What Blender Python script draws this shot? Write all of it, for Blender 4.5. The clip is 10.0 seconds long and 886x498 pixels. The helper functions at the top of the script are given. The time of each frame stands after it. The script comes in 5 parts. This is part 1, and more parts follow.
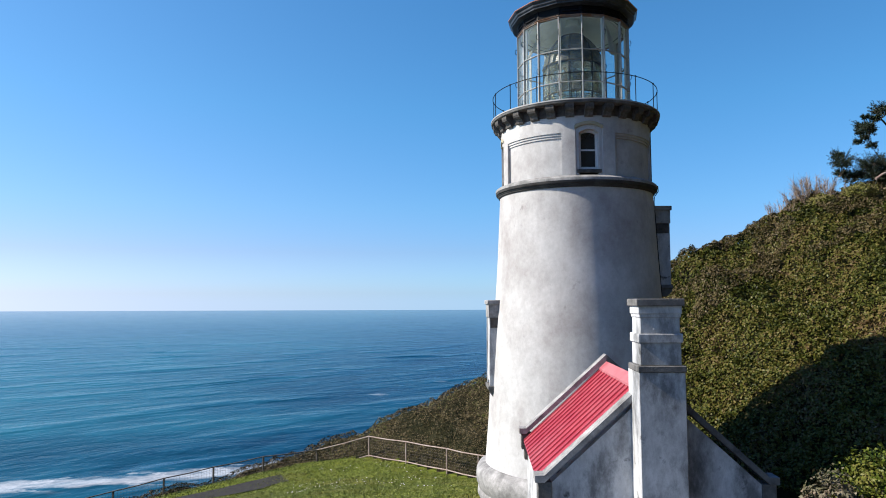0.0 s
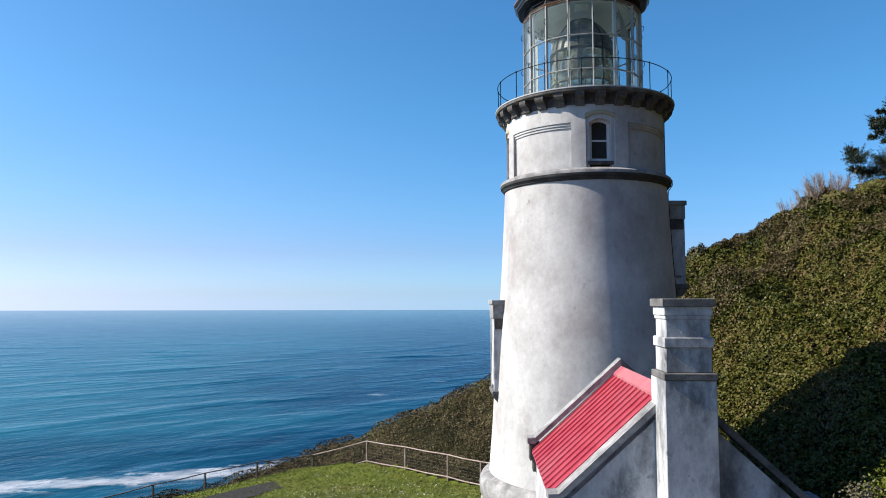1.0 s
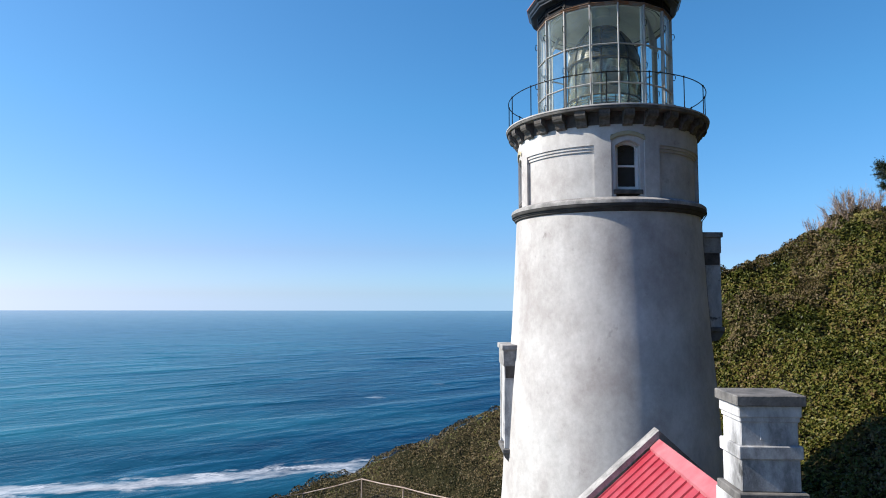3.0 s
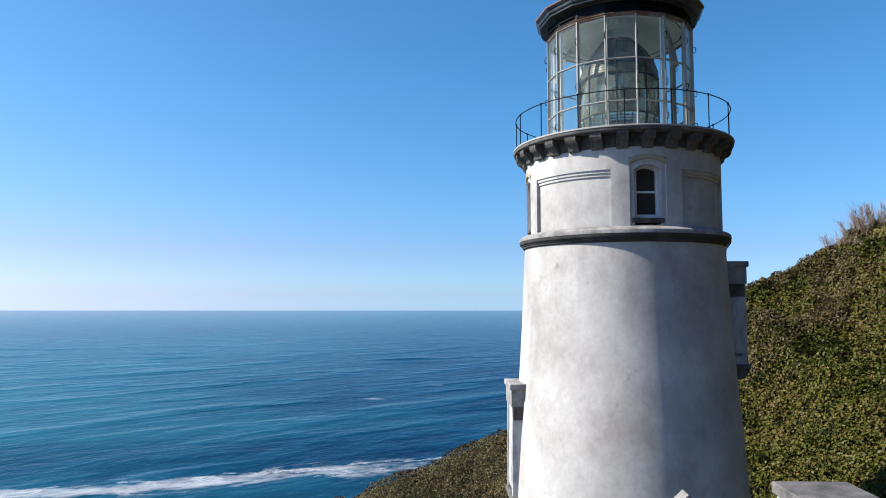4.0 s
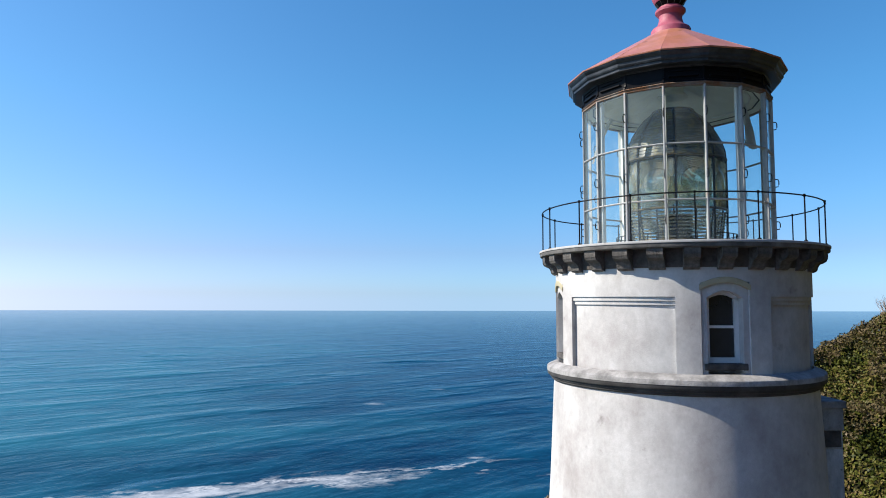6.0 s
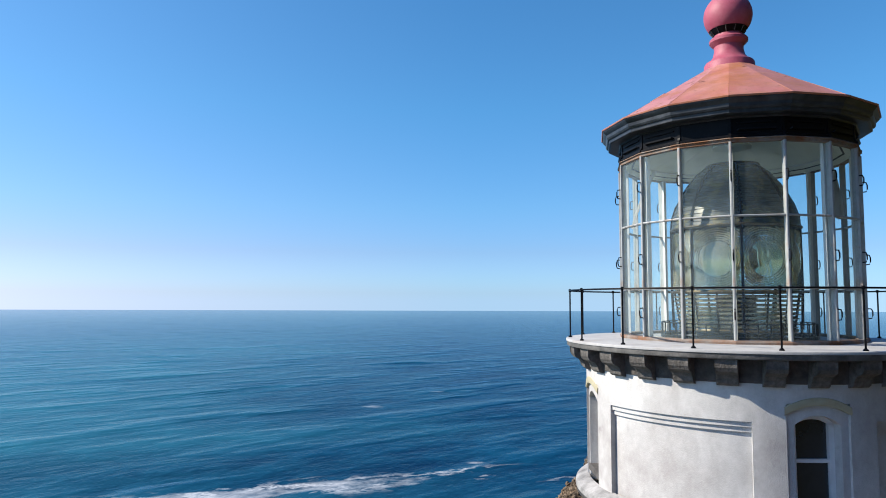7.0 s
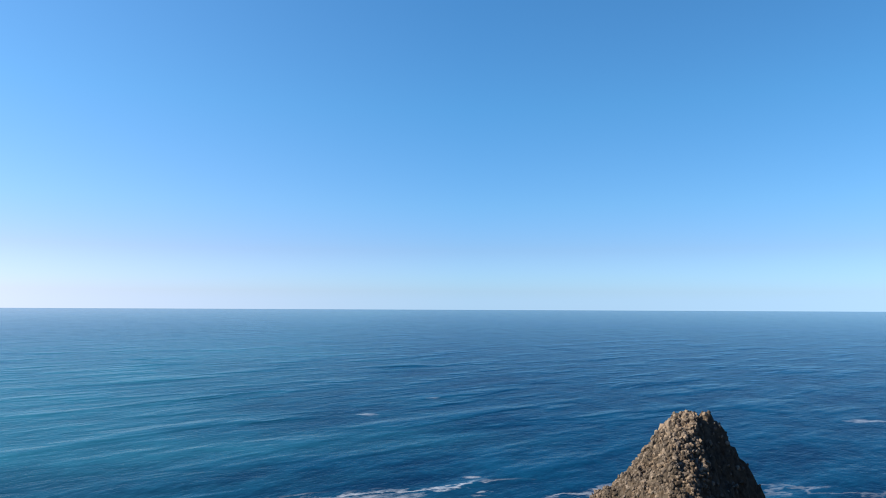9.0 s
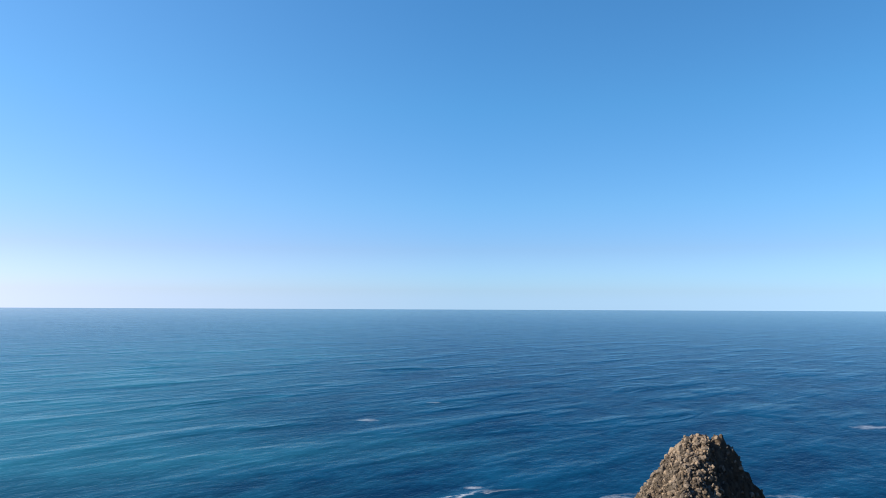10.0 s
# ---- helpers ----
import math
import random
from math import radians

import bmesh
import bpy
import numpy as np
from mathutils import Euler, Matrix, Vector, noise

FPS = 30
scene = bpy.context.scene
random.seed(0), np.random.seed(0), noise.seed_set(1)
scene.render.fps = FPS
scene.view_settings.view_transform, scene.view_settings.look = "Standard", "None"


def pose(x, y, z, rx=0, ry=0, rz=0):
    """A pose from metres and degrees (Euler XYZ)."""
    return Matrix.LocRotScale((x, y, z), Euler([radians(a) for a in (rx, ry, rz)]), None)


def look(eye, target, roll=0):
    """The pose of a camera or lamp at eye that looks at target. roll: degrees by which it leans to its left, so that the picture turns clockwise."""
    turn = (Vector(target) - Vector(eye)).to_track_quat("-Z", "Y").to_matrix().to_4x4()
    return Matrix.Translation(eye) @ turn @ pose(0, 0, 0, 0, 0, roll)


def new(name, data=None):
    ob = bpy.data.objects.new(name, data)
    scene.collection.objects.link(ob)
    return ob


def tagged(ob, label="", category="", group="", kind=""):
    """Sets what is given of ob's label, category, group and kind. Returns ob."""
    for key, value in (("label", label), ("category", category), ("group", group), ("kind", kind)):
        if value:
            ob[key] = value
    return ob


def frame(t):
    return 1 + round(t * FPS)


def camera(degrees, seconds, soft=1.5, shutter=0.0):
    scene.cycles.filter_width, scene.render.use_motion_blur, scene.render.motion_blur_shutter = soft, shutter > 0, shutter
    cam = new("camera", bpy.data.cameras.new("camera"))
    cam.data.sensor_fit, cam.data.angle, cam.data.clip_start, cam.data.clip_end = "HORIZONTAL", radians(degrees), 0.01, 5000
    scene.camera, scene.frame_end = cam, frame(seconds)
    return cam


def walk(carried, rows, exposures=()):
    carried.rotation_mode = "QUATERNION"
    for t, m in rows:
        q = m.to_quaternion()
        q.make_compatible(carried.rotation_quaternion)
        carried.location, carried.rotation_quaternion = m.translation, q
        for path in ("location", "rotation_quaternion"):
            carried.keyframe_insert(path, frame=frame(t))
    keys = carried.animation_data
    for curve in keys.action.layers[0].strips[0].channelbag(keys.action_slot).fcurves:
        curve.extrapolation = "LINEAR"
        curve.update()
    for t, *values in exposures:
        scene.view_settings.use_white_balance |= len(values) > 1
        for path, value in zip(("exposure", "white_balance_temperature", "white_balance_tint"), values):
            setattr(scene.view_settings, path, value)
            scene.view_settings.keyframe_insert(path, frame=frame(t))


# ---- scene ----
cam = camera(65.4, 10.0, soft=1.0)
PATH = [
    (0, (-4.419, -22.498, 5.258), (-4.413, -20.503, 5.409), -0.2),
    (0.5, (-4.451, -21.897, 5.249), (-4.445, -19.903, 5.4), -0.2),
    (1, (-4.489, -21.283, 5.253), (-4.481, -19.289, 5.404), -0.1),
    (1.5, (-4.507, -20.715, 5.275), (-4.499, -18.721, 5.426), -0.1),
    (2, (-4.537, -20.088, 5.547), (-4.527, -18.094, 5.699), -0.1),
    (2.5, (-4.587, -19.501, 6.003), (-4.576, -17.507, 6.156), -0.0),
    (4, (-4.702, -17.551, 7.283), (-4.687, -15.557, 7.435), -0.0),
    (4.5, (-4.767, -16.747, 7.905), (-4.749, -14.753, 8.058), -0.1),
    (5, (-4.797, -15.878, 8.69), (-4.777, -13.884, 8.843), 0.0),
    (6.5, (-4.825, -12.645, 10.922), (-4.812, -10.651, 11.073), 0.1),
    (7, (-4.879, -11.246, 11.790), (-4.862, -9.251, 11.941), 0.16),
    (7.5, (-4.963, -9.674, 12.811), (-4.940, -7.680, 12.961), 0.13),
    (8, (-5.053, -7.931, 13.981), (-5.023, -5.937, 14.130), 0.14),
    (8.2, (-5.047, -7.135, 14.500), (-5.017, -5.141, 14.649), 0.15),
    (8.5, (-5.011, -5.898, 15.286), (-4.982, -3.903, 15.434), 0.21),
    (8.7, (-4.975, -4.964, 15.819), (-4.947, -2.970, 15.967), 0.24),
    (8.8, (-4.947, -4.491, 16.101), (-4.919, -2.497, 16.249), 0.25),
    (9, (-4.892, -3.525, 16.694), (-4.864, -1.531, 16.840), 0.26),
    (9.5, (-4.747, -1.000, 18.320), (-4.721, 0.994, 18.465), 0.27),
    (10, (-4.596, 1.615, 19.939), (-4.572, 3.610, 20.083), 0.25),
]
walk(cam, [(t, look(eye, target, roll)) for t, eye, target, roll in PATH])

# ---- sky and sun ----
SUN_EL, SUN_AZ = 38.0, 178.8          # degrees: height, and bearing counted from +x towards +y
world = bpy.data.worlds.new("world")
scene.world = world
world.use_nodes = True
wn = world.node_tree.nodes
sky = wn.new("ShaderNodeTexSky")
sky.sky_type = "NISHITA"
sky.sun_disc = False
sky.sun_elevation, sky.sun_rotation = radians(SUN_EL), radians(271.2)
sky.air_density, sky.dust_density, sky.ozone_density = 1.0, 0.3, 4.0
sky.altitude = 50
# the clear maritime air is bluer than the model's, and paler low over the sea
wco = wn.new("ShaderNodeTexCoord")
wsep = wn.new("ShaderNodeSeparateXYZ")
wtint = wn.new("ShaderNodeValToRGB")
wtint.color_ramp.elements[0].position, wtint.color_ramp.elements[0].color = 0.0, (0.385, 0.575, 1.0, 1)
wtint.color_ramp.elements[1].position, wtint.color_ramp.elements[1].color = 0.40, (0.308, 0.634, 0.785, 1)
for at, tint in ((0.03, (0.372, 0.552, 0.88)), (0.07, (0.375, 0.50, 0.735)), (0.134, (0.355, 0.568, 0.745)), (0.27, (0.315, 0.632, 0.780)), (0.75, (0.28, 0.65, 1.08))):
    wtint.color_ramp.elements.new(at).color = (*tint, 1)
clear = wn.new("ShaderNodeMix")
clear.data_type, clear.blend_type = "RGBA", "MULTIPLY"
clear.inputs["Factor"].default_value = 1.0
wl = world.node_tree.links
# below the horizon line the sky keeps the tone of its lowest band
wlow, wdir = wn.new("ShaderNodeMath"), wn.new("ShaderNodeCombineXYZ")
wlow.operation = "MAXIMUM"
wlow.inputs[1].default_value = 0.012
wl.new(wsep.outputs[2], wlow.inputs[0])
wl.new(wsep.outputs[0], wdir.inputs[0])
wl.new(wsep.outputs[1], wdir.inputs[1])
wl.new(wlow.outputs[0], wdir.inputs[2])
wl.new(wdir.outputs[0], sky.inputs[0])
wl.new(wco.outputs["Generated"], wsep.inputs[0])
wl.new(wsep.outputs[2], wtint.inputs[0])
wl.new(sky.outputs[0], clear.inputs["A"])
wl.new(wtint.outputs[0], clear.inputs["B"])
# whiter haze on the side of the sun
wside = wn.new("ShaderNodeMapRange")
wside.inputs["From Min"].default_value, wside.inputs["From Max"].default_value = 0.05, -0.65
whaze = wn.new("ShaderNodeMix")
whaze.data_type, whaze.blend_type = "RGBA", "MULTIPLY"
whaze.inputs["B"].default_value = (1.42, 1.06, 1.0, 1)
wl.new(wsep.outputs[0], wside.inputs[0])
wl.new(wside.outputs[0], whaze.inputs["Factor"])
wl.new(clear.outputs["Result"], whaze.inputs["A"])
wl.new(whaze.outputs["Result"], wn["Background"].inputs[0])
wn["Background"].inputs[1].default_value = 0.128
scene.view_settings.exposure = 0.80
sun_data = bpy.data.lights.new("sun", "SUN")
sun_data.energy, sun_data.angle, sun_data.color = 5.0, radians(0.53), (1.0, 0.91, 0.79)
sun = new("sun", sun_data)
sun_dir = Vector((math.cos(radians(SUN_EL)) * math.cos(radians(SUN_AZ)), math.cos(radians(SUN_EL)) * math.sin(radians(SUN_AZ)), math.sin(radians(SUN_EL))))
sun.matrix_world = look(sun_dir * 60, (0, 0, 0))


# ---- materials ----
def surf(name, c1, c2, scale=2.0, rough=0.8, metal=0.0, bump=0.3, bscale=30.0, stain=None, sscale=0.6, samount=0.5, stretch=(1, 1, 1), island=0.0, spec=0.5, trans=0.0, ior=1.45, fine=0.0, edge=(0.48, 0.72)):
    """A two-colour grain, an optional larger stain and a fine relief."""
    m = bpy.data.materials.new(name)
    m.use_nodes = True
    nt = m.node_tree
    n, l = nt.nodes, nt.links
    b = n["Principled BSDF"]
    co = n.new("ShaderNodeTexCoord")
    mp = n.new("ShaderNodeMapping")
    mp.inputs["Scale"].default_value = stretch
    l.new(co.outputs["Object"], mp.inputs[0])
    t1 = n.new("ShaderNodeTexNoise")
    t1.inputs["Scale"].default_value, t1.inputs["Detail"].default_value, t1.inputs["Roughness"].default_value = scale, 8, 0.65
    l.new(mp.outputs[0], t1.inputs["Vector"])
    r1 = n.new("ShaderNodeValToRGB")
    r1.color_ramp.elements[0].position, r1.color_ramp.elements[1].position = 0.32, 0.68
    r1.color_ramp.elements[0].color, r1.color_ramp.elements[1].color = (*c1, 1), (*c2, 1)
    l.new(t1.outputs[0], r1.inputs[0])
    colour = r1.outputs[0]
    if stain:
        t2 = n.new("ShaderNodeTexNoise")
        t2.inputs["Scale"].default_value, t2.inputs["Detail"].default_value, t2.inputs["Roughness"].default_value = sscale, 10, 0.7
        l.new(mp.outputs[0], t2.inputs["Vector"])
        r2 = n.new("ShaderNodeValToRGB")
        r2.color_ramp.elements[0].position, r2.color_ramp.elements[1].position = edge
        r2.color_ramp.elements[0].color, r2.color_ramp.elements[1].color = (0, 0, 0, 1), (samount,) * 3 + (1,)
        l.new(t2.outputs[0], r2.inputs[0])
        mx = n.new("ShaderNodeMix")
        mx.data_type = "RGBA"
        l.new(r2.outputs[0], mx.inputs["Factor"])
        l.new(colour, mx.inputs["A"])
        mx.inputs["B"].default_value = (*stain, 1)
        colour = mx.outputs["Result"]
    if fine:
        t4 = n.new("ShaderNodeTexNoise")
        t4.inputs["Scale"].default_value, t4.inputs["Detail"].default_value, t4.inputs["Roughness"].default_value = 7.0, 12, 0.8
        l.new(mp.outputs[0], t4.inputs["Vector"])
        r4 = n.new("ShaderNodeMapRange")
        r4.inputs["From Min"].default_value, r4.inputs["From Max"].default_value = 0.3, 0.7
        r4.inputs["To Min"].default_value, r4.inputs["To Max"].default_value = 1 - fine, 1 + fine * 0.5
        l.new(t4.outputs[0], r4.inputs[0])
        h4 = n.new("ShaderNodeHueSaturation")
        l.new(r4.outputs[0], h4.inputs["Value"])
        l.new(colour, h4.inputs["Color"])
        colour = h4.outputs[0]
    if island:
        g = n.new("ShaderNodeNewGeometry")
        mr = n.new("ShaderNodeMapRange")
        mr.inputs["To Min"].default_value, mr.inputs["To Max"].default_value = 1 - island, 1 + island
        l.new(g.outputs["Random Per Island"], mr.inputs[0])
        hs = n.new("ShaderNodeHueSaturation")
        l.new(mr.outputs[0], hs.inputs["Value"])
        l.new(colour, hs.inputs["Color"])
        colour = hs.outputs[0]
    l.new(colour, b.inputs["Base Color"])
    t3 = n.new("ShaderNodeTexNoise")
    t3.inputs["Scale"].default_value, t3.inputs["Detail"].default_value = bscale, 6
    l.new(co.outputs["Object"], t3.inputs["Vector"])
    if bump:
        bp = n.new("ShaderNodeBump")
        bp.inputs["Strength"].default_value, bp.inputs["Distance"].default_value = bump, 0.02
        l.new(t3.outputs[0], bp.inputs["Height"])
        l.new(bp.outputs[0], b.inputs["Normal"])
    rr = n.new("ShaderNodeMapRange")
    rr.inputs["To Min"].default_value, rr.inputs["To Max"].default_value = max(0.02, rough - 0.12), min(1, rough + 0.12)
    l.new(t1.outputs[0], rr.inputs[0])
    l.new(rr.outputs[0], b.inputs["Roughness"])
    b.inputs["Metallic"].default_value, b.inputs["Specular IOR Level"].default_value = metal, spec
    b.inputs["Transmission Weight"].default_value, b.inputs["IOR"].default_value = trans, ior
    return m


def leaf_surf(name, tones, patch, spread=0.34):
    """Leaves: each takes one of four tones, and whole patches lean to one of them."""
    m = bpy.data.materials.new(name)
    m.use_nodes = True
    n, l = m.node_tree.nodes, m.node_tree.links
    b = n["Principled BSDF"]
    co = n.new("ShaderNodeTexCoord")
    tx = n.new("ShaderNodeTexNoise")
    tx.inputs["Scale"].default_value, tx.inputs["Detail"].default_value, tx.inputs["Roughness"].default_value = patch, 4, 0.6
    l.new(co.outputs["Object"], tx.inputs["Vector"])
    g = n.new("ShaderNodeNewGeometry")
    a = n.new("ShaderNodeMath")
    a.operation = "MULTIPLY_ADD"
    a.inputs[1].default_value = spread
    l.new(g.outputs["Random Per Island"], a.inputs[0])
    sp = n.new("ShaderNodeMapRange")
    sp.inputs["From Min"].default_value, sp.inputs["From Max"].default_value = 0.3, 0.7
    sp.inputs["To Min"].default_value, sp.inputs["To Max"].default_value = -0.12, 0.62
    l.new(tx.outputs[0], sp.inputs[0])
    l.new(sp.outputs[0], a.inputs[2])
    r = n.new("ShaderNodeValToRGB")
    while len(r.color_ramp.elements) < len(tones):
        r.color_ramp.elements.new(0.5)
    for k, c in enumerate(tones):
        r.color_ramp.elements[k].position, r.color_ramp.elements[k].color = 0.1 + 0.8 * k / (len(tones) - 1), (*c, 1)
    l.new(a.outputs[0], r.inputs[0])
    l.new(r.outputs[0], b.inputs["Base Color"])
    b.inputs["Roughness"].default_value, b.inputs["Specular IOR Level"].default_value = 0.45, 0.10
    return m


def chipped(mat, scale, tone, lo, hi):
    """Small spots of lost paint over a material."""
    n, l = mat.node_tree.nodes, mat.node_tree.links
    b = n["Principled BSDF"]
    old = b.inputs["Base Color"].links[0].from_socket
    co, t, m, mx = n.new("ShaderNodeTexCoord"), n.new("ShaderNodeTexNoise"), n.new("ShaderNodeMapRange"), n.new("ShaderNodeMix")
    t.inputs["Scale"].default_value, t.inputs["Detail"].default_value, t.inputs["Roughness"].default_value = scale, 5, 0.6
    m.inputs["From Min"].default_value, m.inputs["From Max"].default_value = lo, hi
    mx.data_type = "RGBA"
    mx.inputs["B"].default_value = (*tone, 1)
    l.new(co.outputs["Object"], t.inputs["Vector"])
    l.new(t.outputs[0], m.inputs[0])
    l.new(m.outputs[0], mx.inputs["Factor"])
    l.new(old, mx.inputs["A"])
    l.new(mx.outputs["Result"], b.inputs["Base Color"])


STUCCO = surf("white_stucco", (0.43, 0.427, 0.418), (0.545, 0.542, 0.53), 0.9, 0.9, bump=0.28, bscale=85, stain=(0.262, 0.236, 0.226), sscale=0.55, samount=0.8, stretch=(1, 1, 0.8), fine=0.18, edge=(0.43, 0.68))
OLDSTUCCO = surf("weathered_stucco", (0.33, 0.337, 0.345), (0.62, 0.625, 0.625), 2.2, 0.9, bump=0.22, bscale=60, stain=(0.12, 0.122, 0.122), sscale=1.4, samount=0.8, stretch=(1, 1, 0.5), fine=0.35, edge=(0.49, 0.63))
chipped(OLDSTUCCO, 2.4, (0.07, 0.072, 0.072), 0.64, 0.72)
chipped(STUCCO, 2.2, (0.20, 0.185, 0.18), 0.66, 0.80)
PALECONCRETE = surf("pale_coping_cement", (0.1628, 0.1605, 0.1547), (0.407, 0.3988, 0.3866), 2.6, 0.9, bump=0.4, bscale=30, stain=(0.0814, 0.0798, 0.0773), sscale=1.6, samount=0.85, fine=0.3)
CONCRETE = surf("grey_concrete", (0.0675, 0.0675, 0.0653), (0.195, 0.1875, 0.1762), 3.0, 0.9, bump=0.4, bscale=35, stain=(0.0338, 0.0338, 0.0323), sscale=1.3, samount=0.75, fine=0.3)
DARKCEMENT = surf("dark_stained_cement", (0.021, 0.0204, 0.0204), (0.06, 0.0588, 0.057), 2.5, 0.9, bump=0.3, bscale=30, stain=(0.132, 0.126, 0.12), sscale=1.2, samount=0.5)
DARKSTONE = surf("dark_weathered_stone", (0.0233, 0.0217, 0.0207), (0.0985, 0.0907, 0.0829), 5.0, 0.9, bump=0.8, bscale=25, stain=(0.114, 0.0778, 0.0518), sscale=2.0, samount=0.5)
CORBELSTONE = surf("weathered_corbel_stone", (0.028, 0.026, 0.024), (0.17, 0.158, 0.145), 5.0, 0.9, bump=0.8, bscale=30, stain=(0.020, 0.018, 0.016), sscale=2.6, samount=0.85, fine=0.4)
DECK = surf("pale_deck_concrete", (0.30, 0.302, 0.298), (0.40, 0.40, 0.392), 2.5, 0.8, bump=0.2, bscale=30, stain=(0.26, 0.19, 0.14), sscale=1.1, samount=0.45, fine=0.15, edge=(0.55, 0.70))
BLACKIRON = surf("black_painted_iron", (0.002, 0.0022, 0.003), (0.006, 0.0065, 0.008), 6.0, 0.42, bump=0.1, bscale=20, stain=(0.014, 0.014, 0.017), sscale=2.0, samount=0.4, spec=0.10)
# base colour lifted and blued to carry the sun's glint on the mouldings
GLINTIRON = surf("glint_black_iron", (0.012, 0.014, 0.017), (0.045, 0.052, 0.060), 5.0, 0.38, bump=0.1, bscale=20, stain=(0.006, 0.007, 0.009), sscale=1.6, samount=0.7, spec=0.4)
GREYIRON = surf("grey_painted_iron", (0.24, 0.252, 0.248), (0.368, 0.38, 0.376), 6.0, 0.5, bump=0.15, bscale=30, stain=(0.208, 0.12, 0.064), sscale=3.0, samount=0.55, edge=(0.52, 0.64))
WHITEPAINT = surf("white_paint", (0.5616, 0.5616, 0.546), (0.6396, 0.6396, 0.624), 4.0, 0.5, bump=0.1, bscale=40)
RUST = surf("rust_spotted_edge", (0.13, 0.105, 0.085), (0.24, 0.215, 0.19), 7.0, 0.8, bump=0.3, bscale=40, stain=(0.17, 0.070, 0.026), sscale=2.2, samount=0.95, edge=(0.40, 0.60))
REDROOF = surf("faded_red_roof_paint", (0.36, 0.118, 0.085), (0.435, 0.20, 0.155), 2.0, 0.42, bump=0.15, bscale=20, stain=(0.34, 0.135, 0.04), sscale=1.9, samount=0.85, fine=0.22, edge=(0.42, 0.66))
# pinker base colour carries the grazing sky reflection on the sun-side panels
PINKROOF = surf("pink_reflection_roof_paint", (0.365, 0.130, 0.114), (0.445, 0.215, 0.194), 2.0, 0.42, bump=0.15, bscale=20, stain=(0.34, 0.13, 0.05), sscale=2.4, samount=0.9, stretch=(1, 1, 1.6), fine=0.25, edge=(0.52, 0.62))
chipped(REDROOF, 8.0, (0.17, 0.065, 0.03), 0.64, 0.69)
chipped(PINKROOF, 7.0, (0.20, 0.080, 0.035), 0.60, 0.66)
PINKRED = surf("pinkish_red_paint", (0.2664, 0.0444, 0.0777), (0.3256, 0.074, 0.111), 5.0, 0.6, bump=0.1, bscale=30, stain=(0.3552, 0.148, 0.1702), sscale=3.0, samount=0.5)
REDMETAL = surf("red_metal_roofing", (0.2738, 0.0178, 0.0326), (0.3404, 0.0407, 0.0555), 2.0, 0.45, bump=0.1, bscale=15, stain=(0.37, 0.111, 0.1258), sscale=0.9, samount=0.5)
PINKCAP = surf("bleached_red_ridge_metal", (0.3404, 0.074, 0.0888), (0.3996, 0.148, 0.1591), 3.0, 0.5, bump=0.1, bscale=15)
SPIKE = surf("galvanised_steel", (0.20, 0.21, 0.22), (0.34, 0.35, 0.36), 6.0, 0.45, metal=0.5, bump=0.0)
BRASS = surf("tarnished_brass", (0.10, 0.07, 0.03), (0.28, 0.20, 0.09), 8.0, 0.4, metal=0.8, bump=0.1, bscale=40)
DARKBRASS = surf("blackened_brass", (0.035, 0.028, 0.016), (0.11, 0.085, 0.045), 8.0, 0.4, metal=0.6, bump=0.1, bscale=40)
CURTAIN = surf("white_linen", (0.56, 0.552, 0.528), (0.64, 0.632, 0.608), 10.0, 0.9, bump=0.2, bscale=60)
sheer, veil = CURTAIN.node_tree.nodes.new("ShaderNodeBsdfTranslucent"), CURTAIN.node_tree.nodes.new("ShaderNodeMixShader")
sheer.inputs[0].default_value = (0.72, 0.72, 0.69, 1)
veil.inputs[0].default_value = 0.5
CURTAIN.node_tree.links.new(CURTAIN.node_tree.nodes["Principled BSDF"].outputs[0], veil.inputs[1])
CURTAIN.node_tree.links.new(sheer.outputs[0], veil.inputs[2])
CURTAIN.node_tree.links.new(veil.outputs[0], CURTAIN.node_tree.nodes["Material Output"].inputs[0])
DARKGLASS = surf("dark_window_glass", (0.014, 0.017, 0.020), (0.030, 0.035, 0.040), 1.0, 0.12, bump=0.0, spec=0.9)
WOODGREY = surf("weathered_fence_wood", (0.075, 0.058, 0.048), (0.17, 0.14, 0.12), 6.0, 0.85, bump=0.5, bscale=40)
PALERAIL = surf("pale_pinkish_rail_paint", (0.26, 0.175, 0.14), (0.44, 0.37, 0.335), 5.0, 0.7, bump=0.2, bscale=40, stain=(0.15, 0.085, 0.06), sscale=3.0, samount=0.7)
GRASS = surf("lawn_grass", (0.066, 0.092, 0.010), (0.140, 0.160, 0.024), 1.2, 0.9, bump=0.9, bscale=40, stain=(0.156, 0.1209, 0.0312), sscale=0.35, samount=0.5, spec=0.08)
BLADE = surf("grass_blade", (0.082, 0.112, 0.012), (0.168, 0.190, 0.031), 0.8, 0.7, bump=0.0, stain=(0.1872, 0.1443, 0.039), sscale=0.35, samount=0.5, island=0.4)
# near black, so the shade between the leaves is in the ground colour
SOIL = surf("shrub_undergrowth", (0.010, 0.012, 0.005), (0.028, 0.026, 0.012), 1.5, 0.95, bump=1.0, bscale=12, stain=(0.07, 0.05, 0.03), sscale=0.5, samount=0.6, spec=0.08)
ASPHALT = surf("worn_asphalt", (0.02, 0.0192, 0.0184), (0.048, 0.0456, 0.0416), 6.0, 0.95, bump=0.4, bscale=50, spec=0.1)
